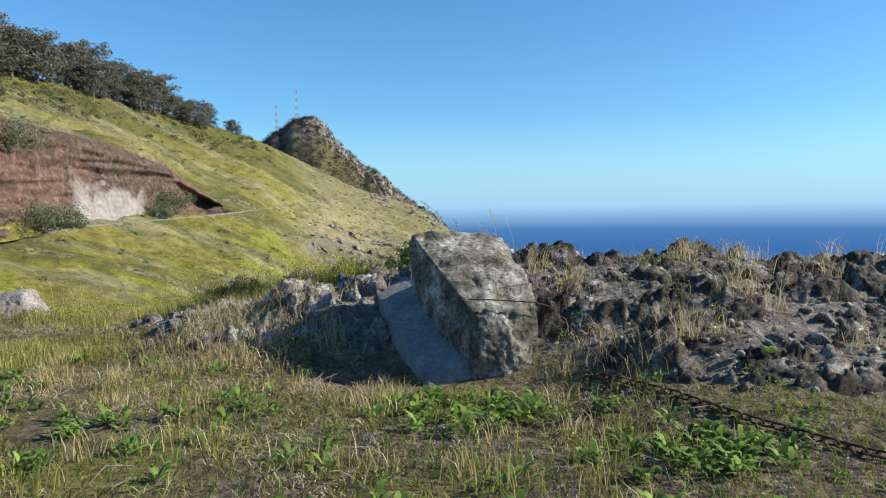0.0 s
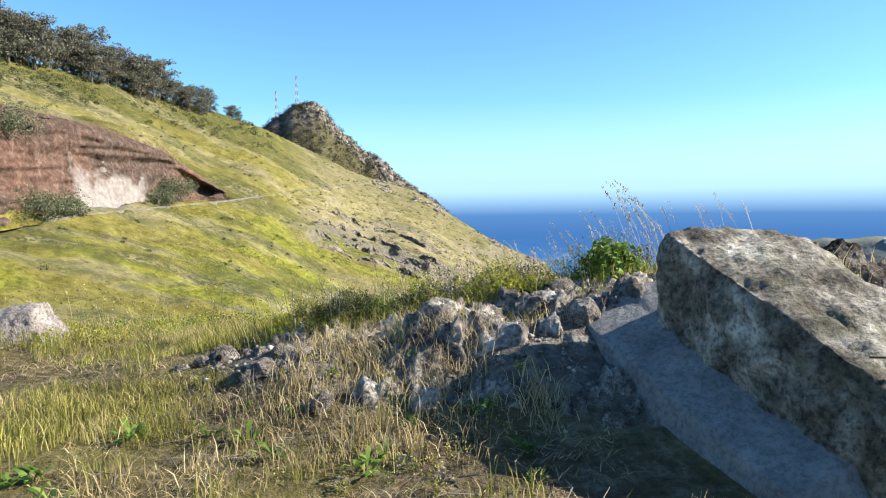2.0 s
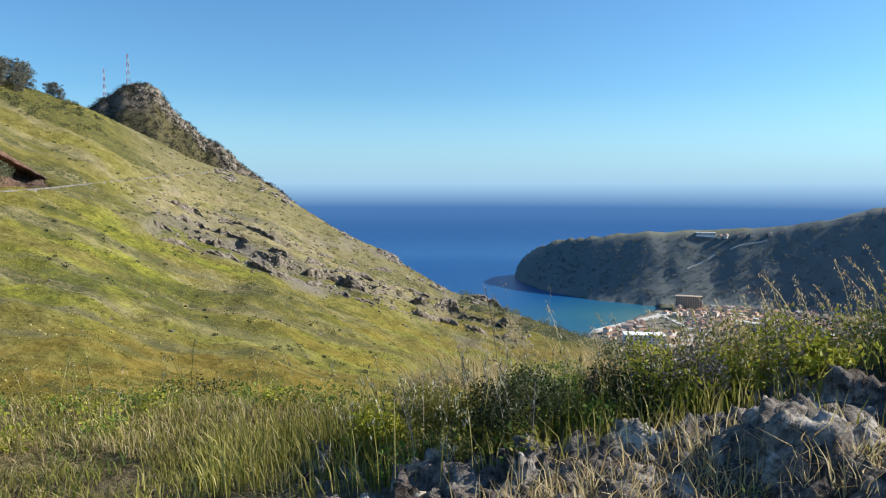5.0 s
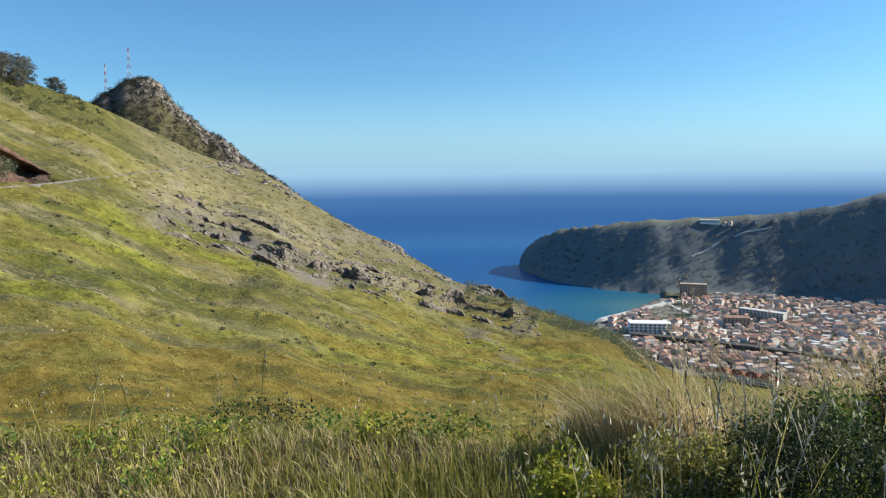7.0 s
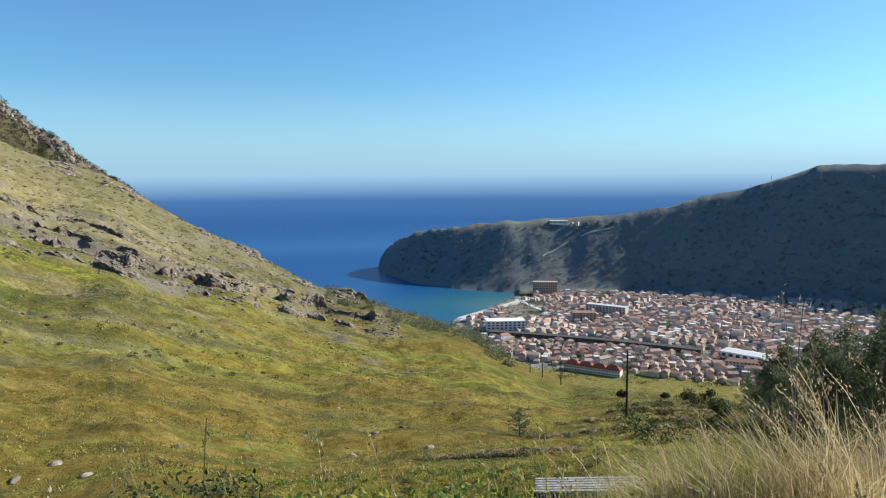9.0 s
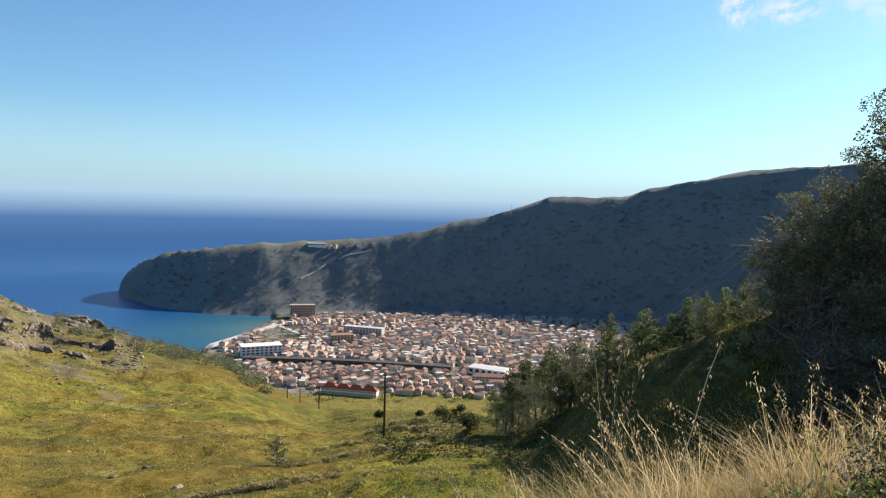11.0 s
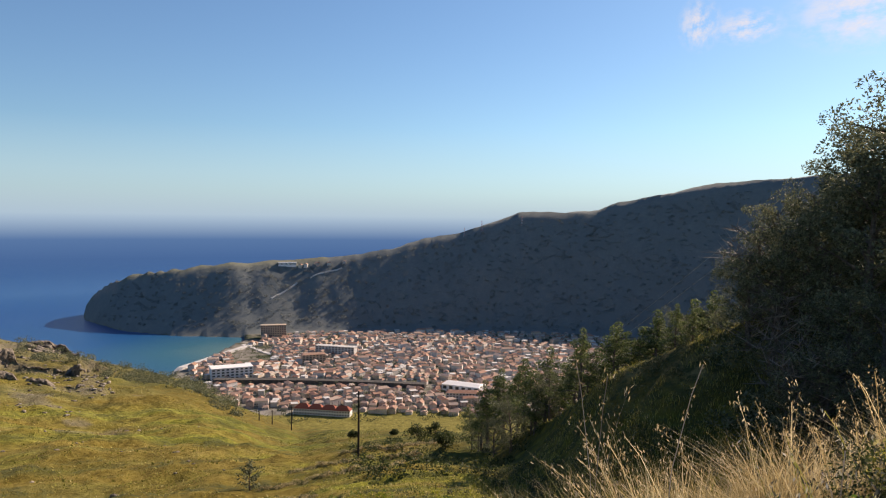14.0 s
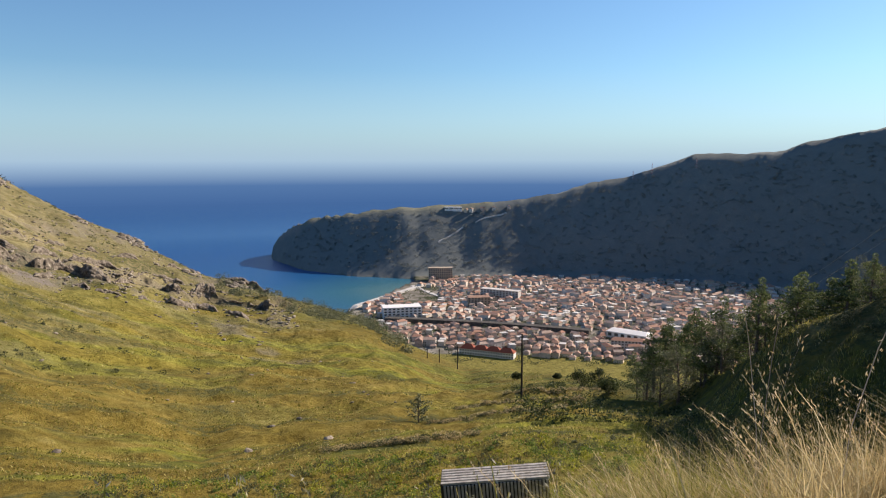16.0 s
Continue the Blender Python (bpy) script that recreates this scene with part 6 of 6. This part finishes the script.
for az, el, k_ in ((38.4, -18.7, 0.093), (33.1, -16.45, 0.034), (31.6, -15.95, 0.020), (30.6, -15.6, 0.014)):
    p = at(az, el=el)
    utility_pole(p, k_ * math.hypot(p[0] + 4.65, p[1] - 9.0))


def mast(place, h, w, label):
    """A lattice mast in red and white sections, with a few aerials."""
    ob = thing("radio_mast", place, label, "mast", "masts")
    n = 8
    for k in range(n):
        bm = bmesh.new()
        z0, z1 = h * k / n, h * (k + 1) / n
        w0, w1 = w * (1 - 0.7 * k / n), w * (1 - 0.7 * (k + 1) / n)
        c0 = [(w0 * a, w0 * b, z0) for a, b in ((-1, -1), (1, -1), (1, 1), (-1, 1))]
        c1 = [(w1 * a, w1 * b, z1) for a, b in ((-1, -1), (1, -1), (1, 1), (-1, 1))]
        for q in range(4):
            tube(bm, [c0[q], c1[q]], [0.09, 0.09], 4)
            tube(bm, [c0[q], c1[(q + 1) % 4]], [0.05, 0.05], 3)
            tube(bm, [c1[q], c1[(q + 1) % 4]], [0.05, 0.05], 3)
        part("section", bm, REDPAINT if k % 2 else WHITEPAINT, ob)
    bm = bmesh.new()
    tube(bm, [(0, 0, h), (0, 0, h * 1.12)], [0.06, 0.03], 5)
    part("aerial", bm, STEEL, ob)
    for k in range(3):
        bm = bmesh.new()
        box(bm, 0.3, 0.7, -0.15, 0.15, h * (0.72 + 0.08 * k), h * (0.72 + 0.08 * k) + 1.2)
        part("antenna", bm, WHITEPAINT, ob)
    return ob


x_, y_, z_ = at(-11.1, r=609)
mast((x_, y_, z_ - 1), 25, 1.3, "red and white lattice radio mast on the rocky peak")
x_, y_, z_ = at(-12.7, r=609)
mast((x_, y_, z_ - 1), 23, 1.0, "slim red and white radio mast below the peak")
for az, h in ((48.2, 28), (46.8, 22), (51.4, 24)):
    x_, y_, z_ = at(az, r=1752)
    ob = mast((x_, y_, z_ - 2), h, 1.6, "grey steel pylon on the headland ridge")

line = thing("power_line", (0, 0, 0), "two thin power cables running down to the valley", "cables")
for k in range(2):
    a_ = Vector((math.sin(radians(80 + 2.5 * k)) * 90, math.cos(radians(80 + 2.5 * k)) * 90, 90 * math.tan(radians(17.0))))
    b_ = Vector((math.sin(radians(51 + 0.5 * k)) * 1000, math.cos(radians(51 + 0.5 * k)) * 1000, -232.0))
    bm = bmesh.new()
    tube(bm, [a_.lerp(b_, t) - Vector((0, 0, 12 * math.sin(math.pi * t))) for t in (0, 0.04, 0.1, 0.18, 0.28, 0.4, 0.55, 0.7, 0.85, 1.0)], [0.012, 0.014, 0.018, 0.022, 0.03, 0.04, 0.05, 0.05, 0.05, 0.05], 5)
    part("cable", bm, STEEL, line)

# slatted wooden hut below the edge
SILVER = simple("silvered_wood", [(0.3, (0.20, 0.185, 0.165)), (0.55, (0.38, 0.36, 0.33)), (0.8, (0.52, 0.50, 0.46))], 7, 0.85, 0.2, 0.5, 0.008, 0.18)
hx, hy = -4.65 + 14.65 * math.sin(radians(36.35)), 9.0 + 14.65 * math.cos(radians(36.35))
hut = thing("slatted_hut", pose(hx, hy, -5.22, 0, -5, -36.3 + 2.5), "low weathered slatted wooden hut on the slope below", "hut")
gz0 = ground_z(hx, hy)
for k in range(6):
    bm = bmesh.new()
    box(bm, -1.15, 1.15, -0.32 + k * 0.125, -0.32 + k * 0.125 + 0.085, -0.02 - 0.0, 0.025)
    part("roof_slat", bm, SILVER, hut)
for k in range(30):
    bm = bmesh.new()
    xk = -1.1 + 2.16 * k / 29
    box(bm, xk, xk + 0.045, -0.36, -0.325, -1.25, -0.03)
    part("wall_slat", bm, SILVER, hut)
# solid dark core, added to paint the shade behind the slats
bm = bmesh.new()
box(bm, -1.12, 1.12, -0.30, 0.40, -1.6, -0.05)
part("body", bm, TARRED, hut, "solid dark box standing in for the shade inside the slatted hut")
bm = bmesh.new()
box(bm, -1.16, -1.12, -0.36, 0.44, -1.6, 0.02)
part("side_panel", bm, TARRED, hut)
# the town -------------------------------------------------------------


def plaster(name, cols):
    m, n, l, b = material(name, 0.85, 0.2)
    o = n.new("ShaderNodeObjectInfo")
    g = n.new("ShaderNodeNewGeometry")
    r = math_node(n, l, "ADD", math_node(n, l, "MULTIPLY", o.outputs["Random"], 0.5), math_node(n, l, "MULTIPLY", g.outputs["Random Per Island"], 0.5))
    c = ramp(n, l, r, cols)
    t = tex(n, l, 0.4, 5)
    c = mix(n, l, 1.0, c, ramp(n, l, t.outputs["Fac"], [(0.3, (0.72, 0.70, 0.68)), (0.65, (1.0, 1.0, 1.0))]), "MULTIPLY")
    l.new(c, b.inputs["Base Color"])
    return m


WALLS = plaster("house_plaster", [(0.12, (0.62, 0.59, 0.55)), (0.36, (0.74, 0.72, 0.69)), (0.48, (0.62, 0.50, 0.37)), (0.60, (0.70, 0.67, 0.63)), (0.74, (0.52, 0.36, 0.29)), (0.9, (0.66, 0.60, 0.52))])
TILES = plaster("clay_tiles", [(0.12, (0.29, 0.15, 0.105)), (0.32, (0.41, 0.245, 0.18)), (0.5, (0.42, 0.34, 0.29)), (0.65, (0.43, 0.26, 0.185)), (0.82, (0.34, 0.20, 0.15)), (0.93, (0.55, 0.50, 0.45))])
REDTILES = simple("red_tiles", [(0.3, (0.22, 0.060, 0.040)), (0.7, (0.36, 0.11, 0.07))], 0.8, 0.85, 0.2, 0.4, 0.1, 0.15)
GLASSY = simple("dark_glazing", [(0.3, (0.03, 0.035, 0.04)), (0.7, (0.07, 0.075, 0.08))], 0.3, 0.25, 0.5)
CONCRETE = simple("pale_concrete", [(0.3, (0.42, 0.41, 0.39)), (0.7, (0.60, 0.59, 0.56))], 0.25, 0.9, 0.2, 0.3, 0.1)
DARKSTONE = simple("dark_stone_wall", [(0.3, (0.05, 0.048, 0.045)), (0.7, (0.13, 0.12, 0.11))], 0.3, 0.95, 0.1, 0.4, 0.1)


def roof_shape(bm, w, d, z, h, hip, over=0.5):
    a, b = w / 2 + over, d / 2 + over
    e = [bm.verts.new(p) for p in ((-a, -b, z), (a, -b, z), (a, b, z), (-a, b, z))]
    t = [bm.verts.new((-a + hip, 0, z + h)), bm.verts.new((a - hip, 0, z + h))]
    bm.faces.new((e[0], e[1], t[1], t[0]))
    bm.faces.new((e[2], e[3], t[0], t[1]))
    bm.faces.new((e[1], e[2], t[1]))
    bm.faces.new((e[3], e[0], t[0]))
    bm.faces.new((e[3], e[2], e[1], e[0]))


def house_shapes(w, d, h, rh, hip, flat=False):
    """Meshes of walls, roof and window band of a small house."""
    out = []
    bm = bmesh.new()
    box(bm, -w / 2, w / 2, -d / 2, d / 2, -4, h)
    out.append(("wall", bm, WALLS))
    bm = bmesh.new()
    if flat:
        box(bm, -w / 2 - 0.2, w / 2 + 0.2, -d / 2 - 0.2, d / 2 + 0.2, h + 0.004, h + 0.5)
    else:
        roof_shape(bm, w, d, h, rh, hip)
    out.append(("roof", bm, CONCRETE if flat else TILES))
    meshes = []
    for name, bm, mat in out:
        me = bpy.data.meshes.new(name)
        bm.to_mesh(me)
        bm.free()
        me.materials.append(mat)
        meshes.append((name, me))
    # windows, one mesh shared by all
    bm = bmesh.new()
    box(bm, -0.55, 0.55, -0.06, 0.06, -0.7, 0.7)
    me = bpy.data.meshes.new("window")
    bm.to_mesh(me)
    bm.free()
    me.materials.append(GLASSY)
    wins = []
    for fl in range(max(1, int(h // 3))):
        for q in (-0.28, 0.28):
            wins.append((q * w, -d / 2 - 0.02, 1.7 + 3 * fl))
    return meshes, me, wins


SHAPES = [house_shapes(9.5, 8, 4.6, 2.2, 2.4), house_shapes(12, 8.5, 4.4, 2.3, 0.0), house_shapes(8, 7.5, 3.4, 2.0, 2.8), house_shapes(14, 9, 6.6, 2.3, 2.8), house_shapes(10, 8.5, 6.2, 0, 0, True), house_shapes(18, 10, 9.2, 2.4, 2.4)]


def house(shape, m_, label):
    meshes, win, wins = shape
    ob = thing("house", m_, label, "house", "houses of the town")
    for name, me in meshes:
        o = new(name, me)
        o.parent = ob
    for w in wins[:4]:
        o = new("window", win)
        o.parent = ob
        o.matrix_basis = Matrix.Translation(w)
    return ob


def town_spot():
    a, r = rng.uniform(25.6, 58), math.sqrt(rng.uniform(862 ** 2, 1528 ** 2))
    return a, r


grid = {}
LABELS = ("white-walled house with a clay tile roof in the town", "tall pale apartment house with a tiled roof in the town", "flat-roofed white house in the town")
tries = 0
spots_t = []
while tries < 16000 and len(spots_t) < 1500:
    tries += 1
    a, r = town_spot()
    if a < 31 and r > np.interp(a, (24.4, 27, 29.5, 31), (1215, 1330, 1440, 1500)) - 45:
        continue
    if r > 1380 and rng.uniform() < 0.35 + 0.4 * (a > 50):
        continue
    if r < np.interp(a, (25, 31, 36, 58), (1010, 940, 905, 872)):
        continue
    # river wall corridor, sports ground and beach square
    if abs(r - np.interp(a, (27.2, 43.8), (1105, 1035))) < 20 and a < 44.5:
        continue
    if 28.5 < a < 31.6 and 1230 < r < 1400 or (33.2 < a < 38.6 and r < 935) or (45.2 < a < 48.2 and 955 < r < 1045):
        continue
    x_, y_ = OX + r * math.sin(radians(a)), OY + r * math.cos(radians(a))
    key = (int(x_ // 15), int(y_ // 15))
    if any(math.hypot(x_ - q[0], y_ - q[1]) < 12.0 for i in (-1, 0, 1) for j in (-1, 0, 1) for q in grid.get((key[0] + i, key[1] + j), ())):
        continue
    grid.setdefault(key, []).append((x_, y_))
    spots_t.append((r, x_, y_))
spots_t.sort()
district = lambda x_, y_: 25 * math.floor(x_ / 130) + 40 * math.floor(y_ / 150)
rest = []
for i, (r, x_, y_) in enumerate(spots_t):
    sh = int(rng.choice(6, p=[0.30, 0.22, 0.22, 0.09, 0.11, 0.06]))
    turn = district(x_, y_) % 90 + (90 if rng.uniform() < 0.4 else 0) + rng.normal() * 5 - 40
    m_ = pose(x_, y_, ground_z(x_, y_), 0, 0, turn)
    if i < 290:
        house(SHAPES[sh], m_, LABELS[2] if sh == 4 else LABELS[1] if sh in (3, 5) else LABELS[0])
    else:
        rest.append((sh, m_))
for idx, nm, lab in ((0, "far_house_walls", "pale walls of the many houses at the back of the town"), (1, "far_house_roofs", "clay tile roofs of the houses at the back of the town")):
    vs, fs, mi, n = [], [], [], 0
    for sh, m_ in rest:
        me = SHAPES[sh][0][idx][1]
        for v in me.vertices:
            vs.append(tuple(m_ @ v.co))
        for p in me.polygons:
            fs.append(tuple(n + k for k in p.vertices))
            mi.append(1 if (idx == 1 and sh == 4) else 0)
        n += len(me.vertices)
    ob = mesh_object(nm, vs, fs, [WALLS] if idx == 0 else [TILES, CONCRETE])
    ob.data.polygons.foreach_set("material_index", np.array(mi, dtype=np.int32))
    tagged(ob, lab, "houses", kind="stuff")
GARDEN = leaf("garden_leaf", [(0.0, (0.050, 0.065, 0.035)), (0.5, (0.085, 0.105, 0.055)), (1.0, (0.13, 0.15, 0.085))])
# gardens and street trees between the houses
pl, sz = [], []
for j in range(1900):
    a, r = town_spot()
    if a < 31 and r > np.interp(a, (24.4, 27, 29.5, 31), (1215, 1330, 1440, 1500)) - 45:
        continue
    pl.append(at(a, r=r))
    sz.append(rng.uniform(2.4, 6.0))
scrub("town_trees", pl, sz, 30, 1.0, GARDEN, "garden and street trees among the houses", 0.9)


def block(name, place, turn, w, d, h, floors, cols, label, category, mat=CONCRETE, roofmat=None, rh=0.0):
    """A large building: body, parapet or roof, and a window for each bay and floor."""
    ob = thing(name, pose(*place, 0, 0, turn), label, category)
    bm = bmesh.new()
    box(bm, -w / 2, w / 2, -d / 2, d / 2, -4, h)
    part("wall", bm, mat, ob)
    bm = bmesh.new()
    if rh:
        roof_shape(bm, w, d, h + 0.01, rh, rh * 1.2)
    else:
        box(bm, -w / 2 - 0.4, w / 2 + 0.4, -d / 2 - 0.4, d / 2 + 0.4, h + 0.004, h + 0.9)
    part("roof", bm, roofmat or mat, ob)
    bm = bmesh.new()
    ww, wh = w / cols * 0.55, h / max(floors, 1) * 0.5
    box(bm, -ww / 2, ww / 2, -0.1, 0.1, -wh / 2, wh / 2)
    me = bpy.data.meshes.new("window")
    bm.to_mesh(me)
    bm.free()
    me.materials.append(GLASSY)
    for f_ in range(floors):
        for c_ in range(cols):
            o = new("window", me)
            o.parent = ob
            o.matrix_basis = Matrix.Translation((-w / 2 + w * (c_ + 0.5) / cols, -d / 2 - 0.05, h * (f_ + 0.55) / floors))
    return ob


def spot(az, r):
    x_, y_ = -4.65 + r * math.sin(radians(az)), 9.0 + r * math.cos(radians(az))
    return (x_, y_, ground_z(x_, y_))


TAN = simple("tan_render", [(0.3, (0.36, 0.29, 0.22)), (0.7, (0.46, 0.38, 0.30))], 0.3, 0.9)
block("hotel", spot(31.7, 1490), -31, 50, 16, 26, 7, 11, "large tan hotel block under the headland", "hotel", TAN)
block("waterfront_building", spot(28.5, 1135), -20, 62, 26, 17, 4, 9, "white stepped waterfront building beside the beach", "building", WHITEPAINT)
block("apartment_block", spot(36.6, 1290), -60, 75, 15, 16, 5, 12, "long pale grey apartment block in the town", "apartment block", CONCRETE)
block("apartment_block", spot(34.8, 1225), -25, 40, 14, 15, 5, 7, "cream apartment block with tiled roof", "apartment block", TAN, TILES, 3.0)
block("warehouse", spot(46.9, 1020), -70, 58, 26, 9, 1, 6, "white warehouse with a pale sloping roof", "warehouse", WHITEPAINT, WHITEPAINT, 3.0)
block("school_building", spot(46.8, 965), -48, 44, 15, 11, 3, 10, "long building with a tiled roof and rows of windows", "building", CONCRETE, TILES, 3.0)
for k, az in enumerate((34.0, 35.05, 36.1, 37.15)):
    block("terraced_house", spot(az, 912 - 6 * k), -52, 21, 13, 7.5, 2, 6, "terraced house with a steep dark red roof", "house", WHITEPAINT, REDTILES, 5.5)
x_, y_, z_ = at(32.75, r=1728)
block("hilltop_building", (x_, y_, z_ - 1), -33, 42, 12, 6, 1, 14, "long white building on the headland crest", "building", WHITEPAINT)
for az in (33.8, 34.2, 35.1, 36.0, 37.2):
    x_, y_, z_ = at(az, r=1722)
    house(SHAPES[int(rng.integers(3))], pose(x_, y_, z_, 0, 0, float(rng.uniform(0, 90))), "small white house on the headland crest")


def strip(name, pts, width, h0, h1, mat, label, category, kind=""):
    """A long wall, quay or lane along a few points."""
    v, f = [], []
    for i, p in enumerate(pts):
        a, b = Vector(pts[max(i - 1, 0)][:2]), Vector(pts[min(i + 1, len(pts) - 1)][:2])
        t = (b - a).normalized()
        o = Vector((-t.y, t.x)) * width / 2
        for s_, z_ in ((-1, h0), (-1, h1), (1, h1), (1, h0)):
            v.append((p[0] + o.x * s_, p[1] + o.y * s_, p[2] + z_))
        if i:
            for q in range(4):
                f.append((4 * i - 4 + q, 4 * i + q, 4 * i + (q + 1) % 4, 4 * i - 4 + (q + 1) % 4))
    f += [(0, 1, 2, 3), tuple(len(v) - 4 + q for q in (3, 2, 1, 0))]
    return tagged(mesh_object(name, v, f, mat), label, category, kind=kind)


strip("river_wall", [spot(a, float(np.interp(a, (27.2, 43.8), (1105, 1035)))) for a in np.linspace(27.2, 43.8, 12)], 14, -3, 6.0, DARKSTONE, "long dark stone wall of the canalised river", "river wall")
strip("promenade", [spot(a, float(np.interp(a, (24.0, 26.2, 28.4, 30.4), (1195, 1262, 1340, 1425)))) for a in np.linspace(24.0, 30.4, 9)], 11, -4, 3.0, CONCRETE, "pale concrete seafront promenade along the bay", "promenade", "structure")
strip("street", [spot(a, float(np.interp(a, (29.4, 31, 33.4), (1420, 1330, 1240)))) for a in np.linspace(29.4, 33.4, 8)], 9, -1, 1.0, CONCRETE, "pale town street behind the beach", "street", "structure")
for az0, az1, r0, r1 in ((31.5, 33.5, 1640, 1680), (34.5, 37.0, 1690, 1710)):
    pts = []
    for a in np.linspace(az0, az1, 7):
        x_, y_, z_ = at(a, r=float(np.interp(a, (az0, az1), (r0, r1))))
        pts.append((x_, y_, z_))
    strip("hill_lane", pts, 5, -3, 1.2, CONCRETE, "pale lane and terrace wall on the headland slope", "lane", "structure")
# wind-drawn clouds low over the ridge
m = bpy.data.materials.new("cloud")
m.use_nodes = True
n, l = m.node_tree.nodes, m.node_tree.links
n.remove(n["Principled BSDF"])
e, tr, ms = n.new("ShaderNodeEmission"), n.new("ShaderNodeBsdfTransparent"), n.new("ShaderNodeMixShader")
e.inputs[0].default_value, e.inputs[1].default_value = (0.95, 0.97, 1.0, 1), 0.62
g = n.new("ShaderNodeTexGradient")
g.gradient_type = "SPHERICAL"
c = n.new("ShaderNodeTexCoord")
l.new(c.outputs["Object"], g.inputs[0])
t = tex(n, l, 2.6, 6, 0.62)
a_ = math_node(n, l, "MULTIPLY", g.outputs["Fac"], ramp(n, l, t.outputs["Fac"], [(0.40, (0, 0, 0)), (0.66, (1, 1, 1))]))
l.new(a_, ms.inputs[0])
l.new(tr.outputs[0], ms.inputs[1])
l.new(e.outputs[0], ms.inputs[2])
l.new(ms.outputs[0], n["Material Output"].inputs[0])
for az, el, w, h in ((64.4, 14.5, 130, 160), (67.8, 14.1, 200, 110), (75.3, 14.4, 420, 230), (84, 17, 700, 380)):
    d = Vector((math.sin(radians(az)) * math.cos(radians(el)), math.cos(radians(az)) * math.cos(radians(el)), math.sin(radians(el))))
    p = d * 4300
    bm = bmesh.new()
    bmesh.ops.create_grid(bm, x_segments=12, y_segments=12, size=1)
    for v in bm.verts:
        v.co.z = 0.12 * (1 - v.co.x ** 2) * (1 - v.co.y ** 2)
    me = bpy.data.meshes.new("backdrop_cloud")
    bm.to_mesh(me)
    bm.free()
    me.materials.append(m)
    ob = new("backdrop_cloud", me)
    ob.matrix_basis = look(p, (0, 0, 0)) @ Matrix.Rotation(math.pi, 4, "X") @ Matrix.Diagonal((w, h, 60, 1))
    ob.visible_shadow = False
    tagged(ob, "small bright white cloud low in the sky", "cloud", kind="structure")
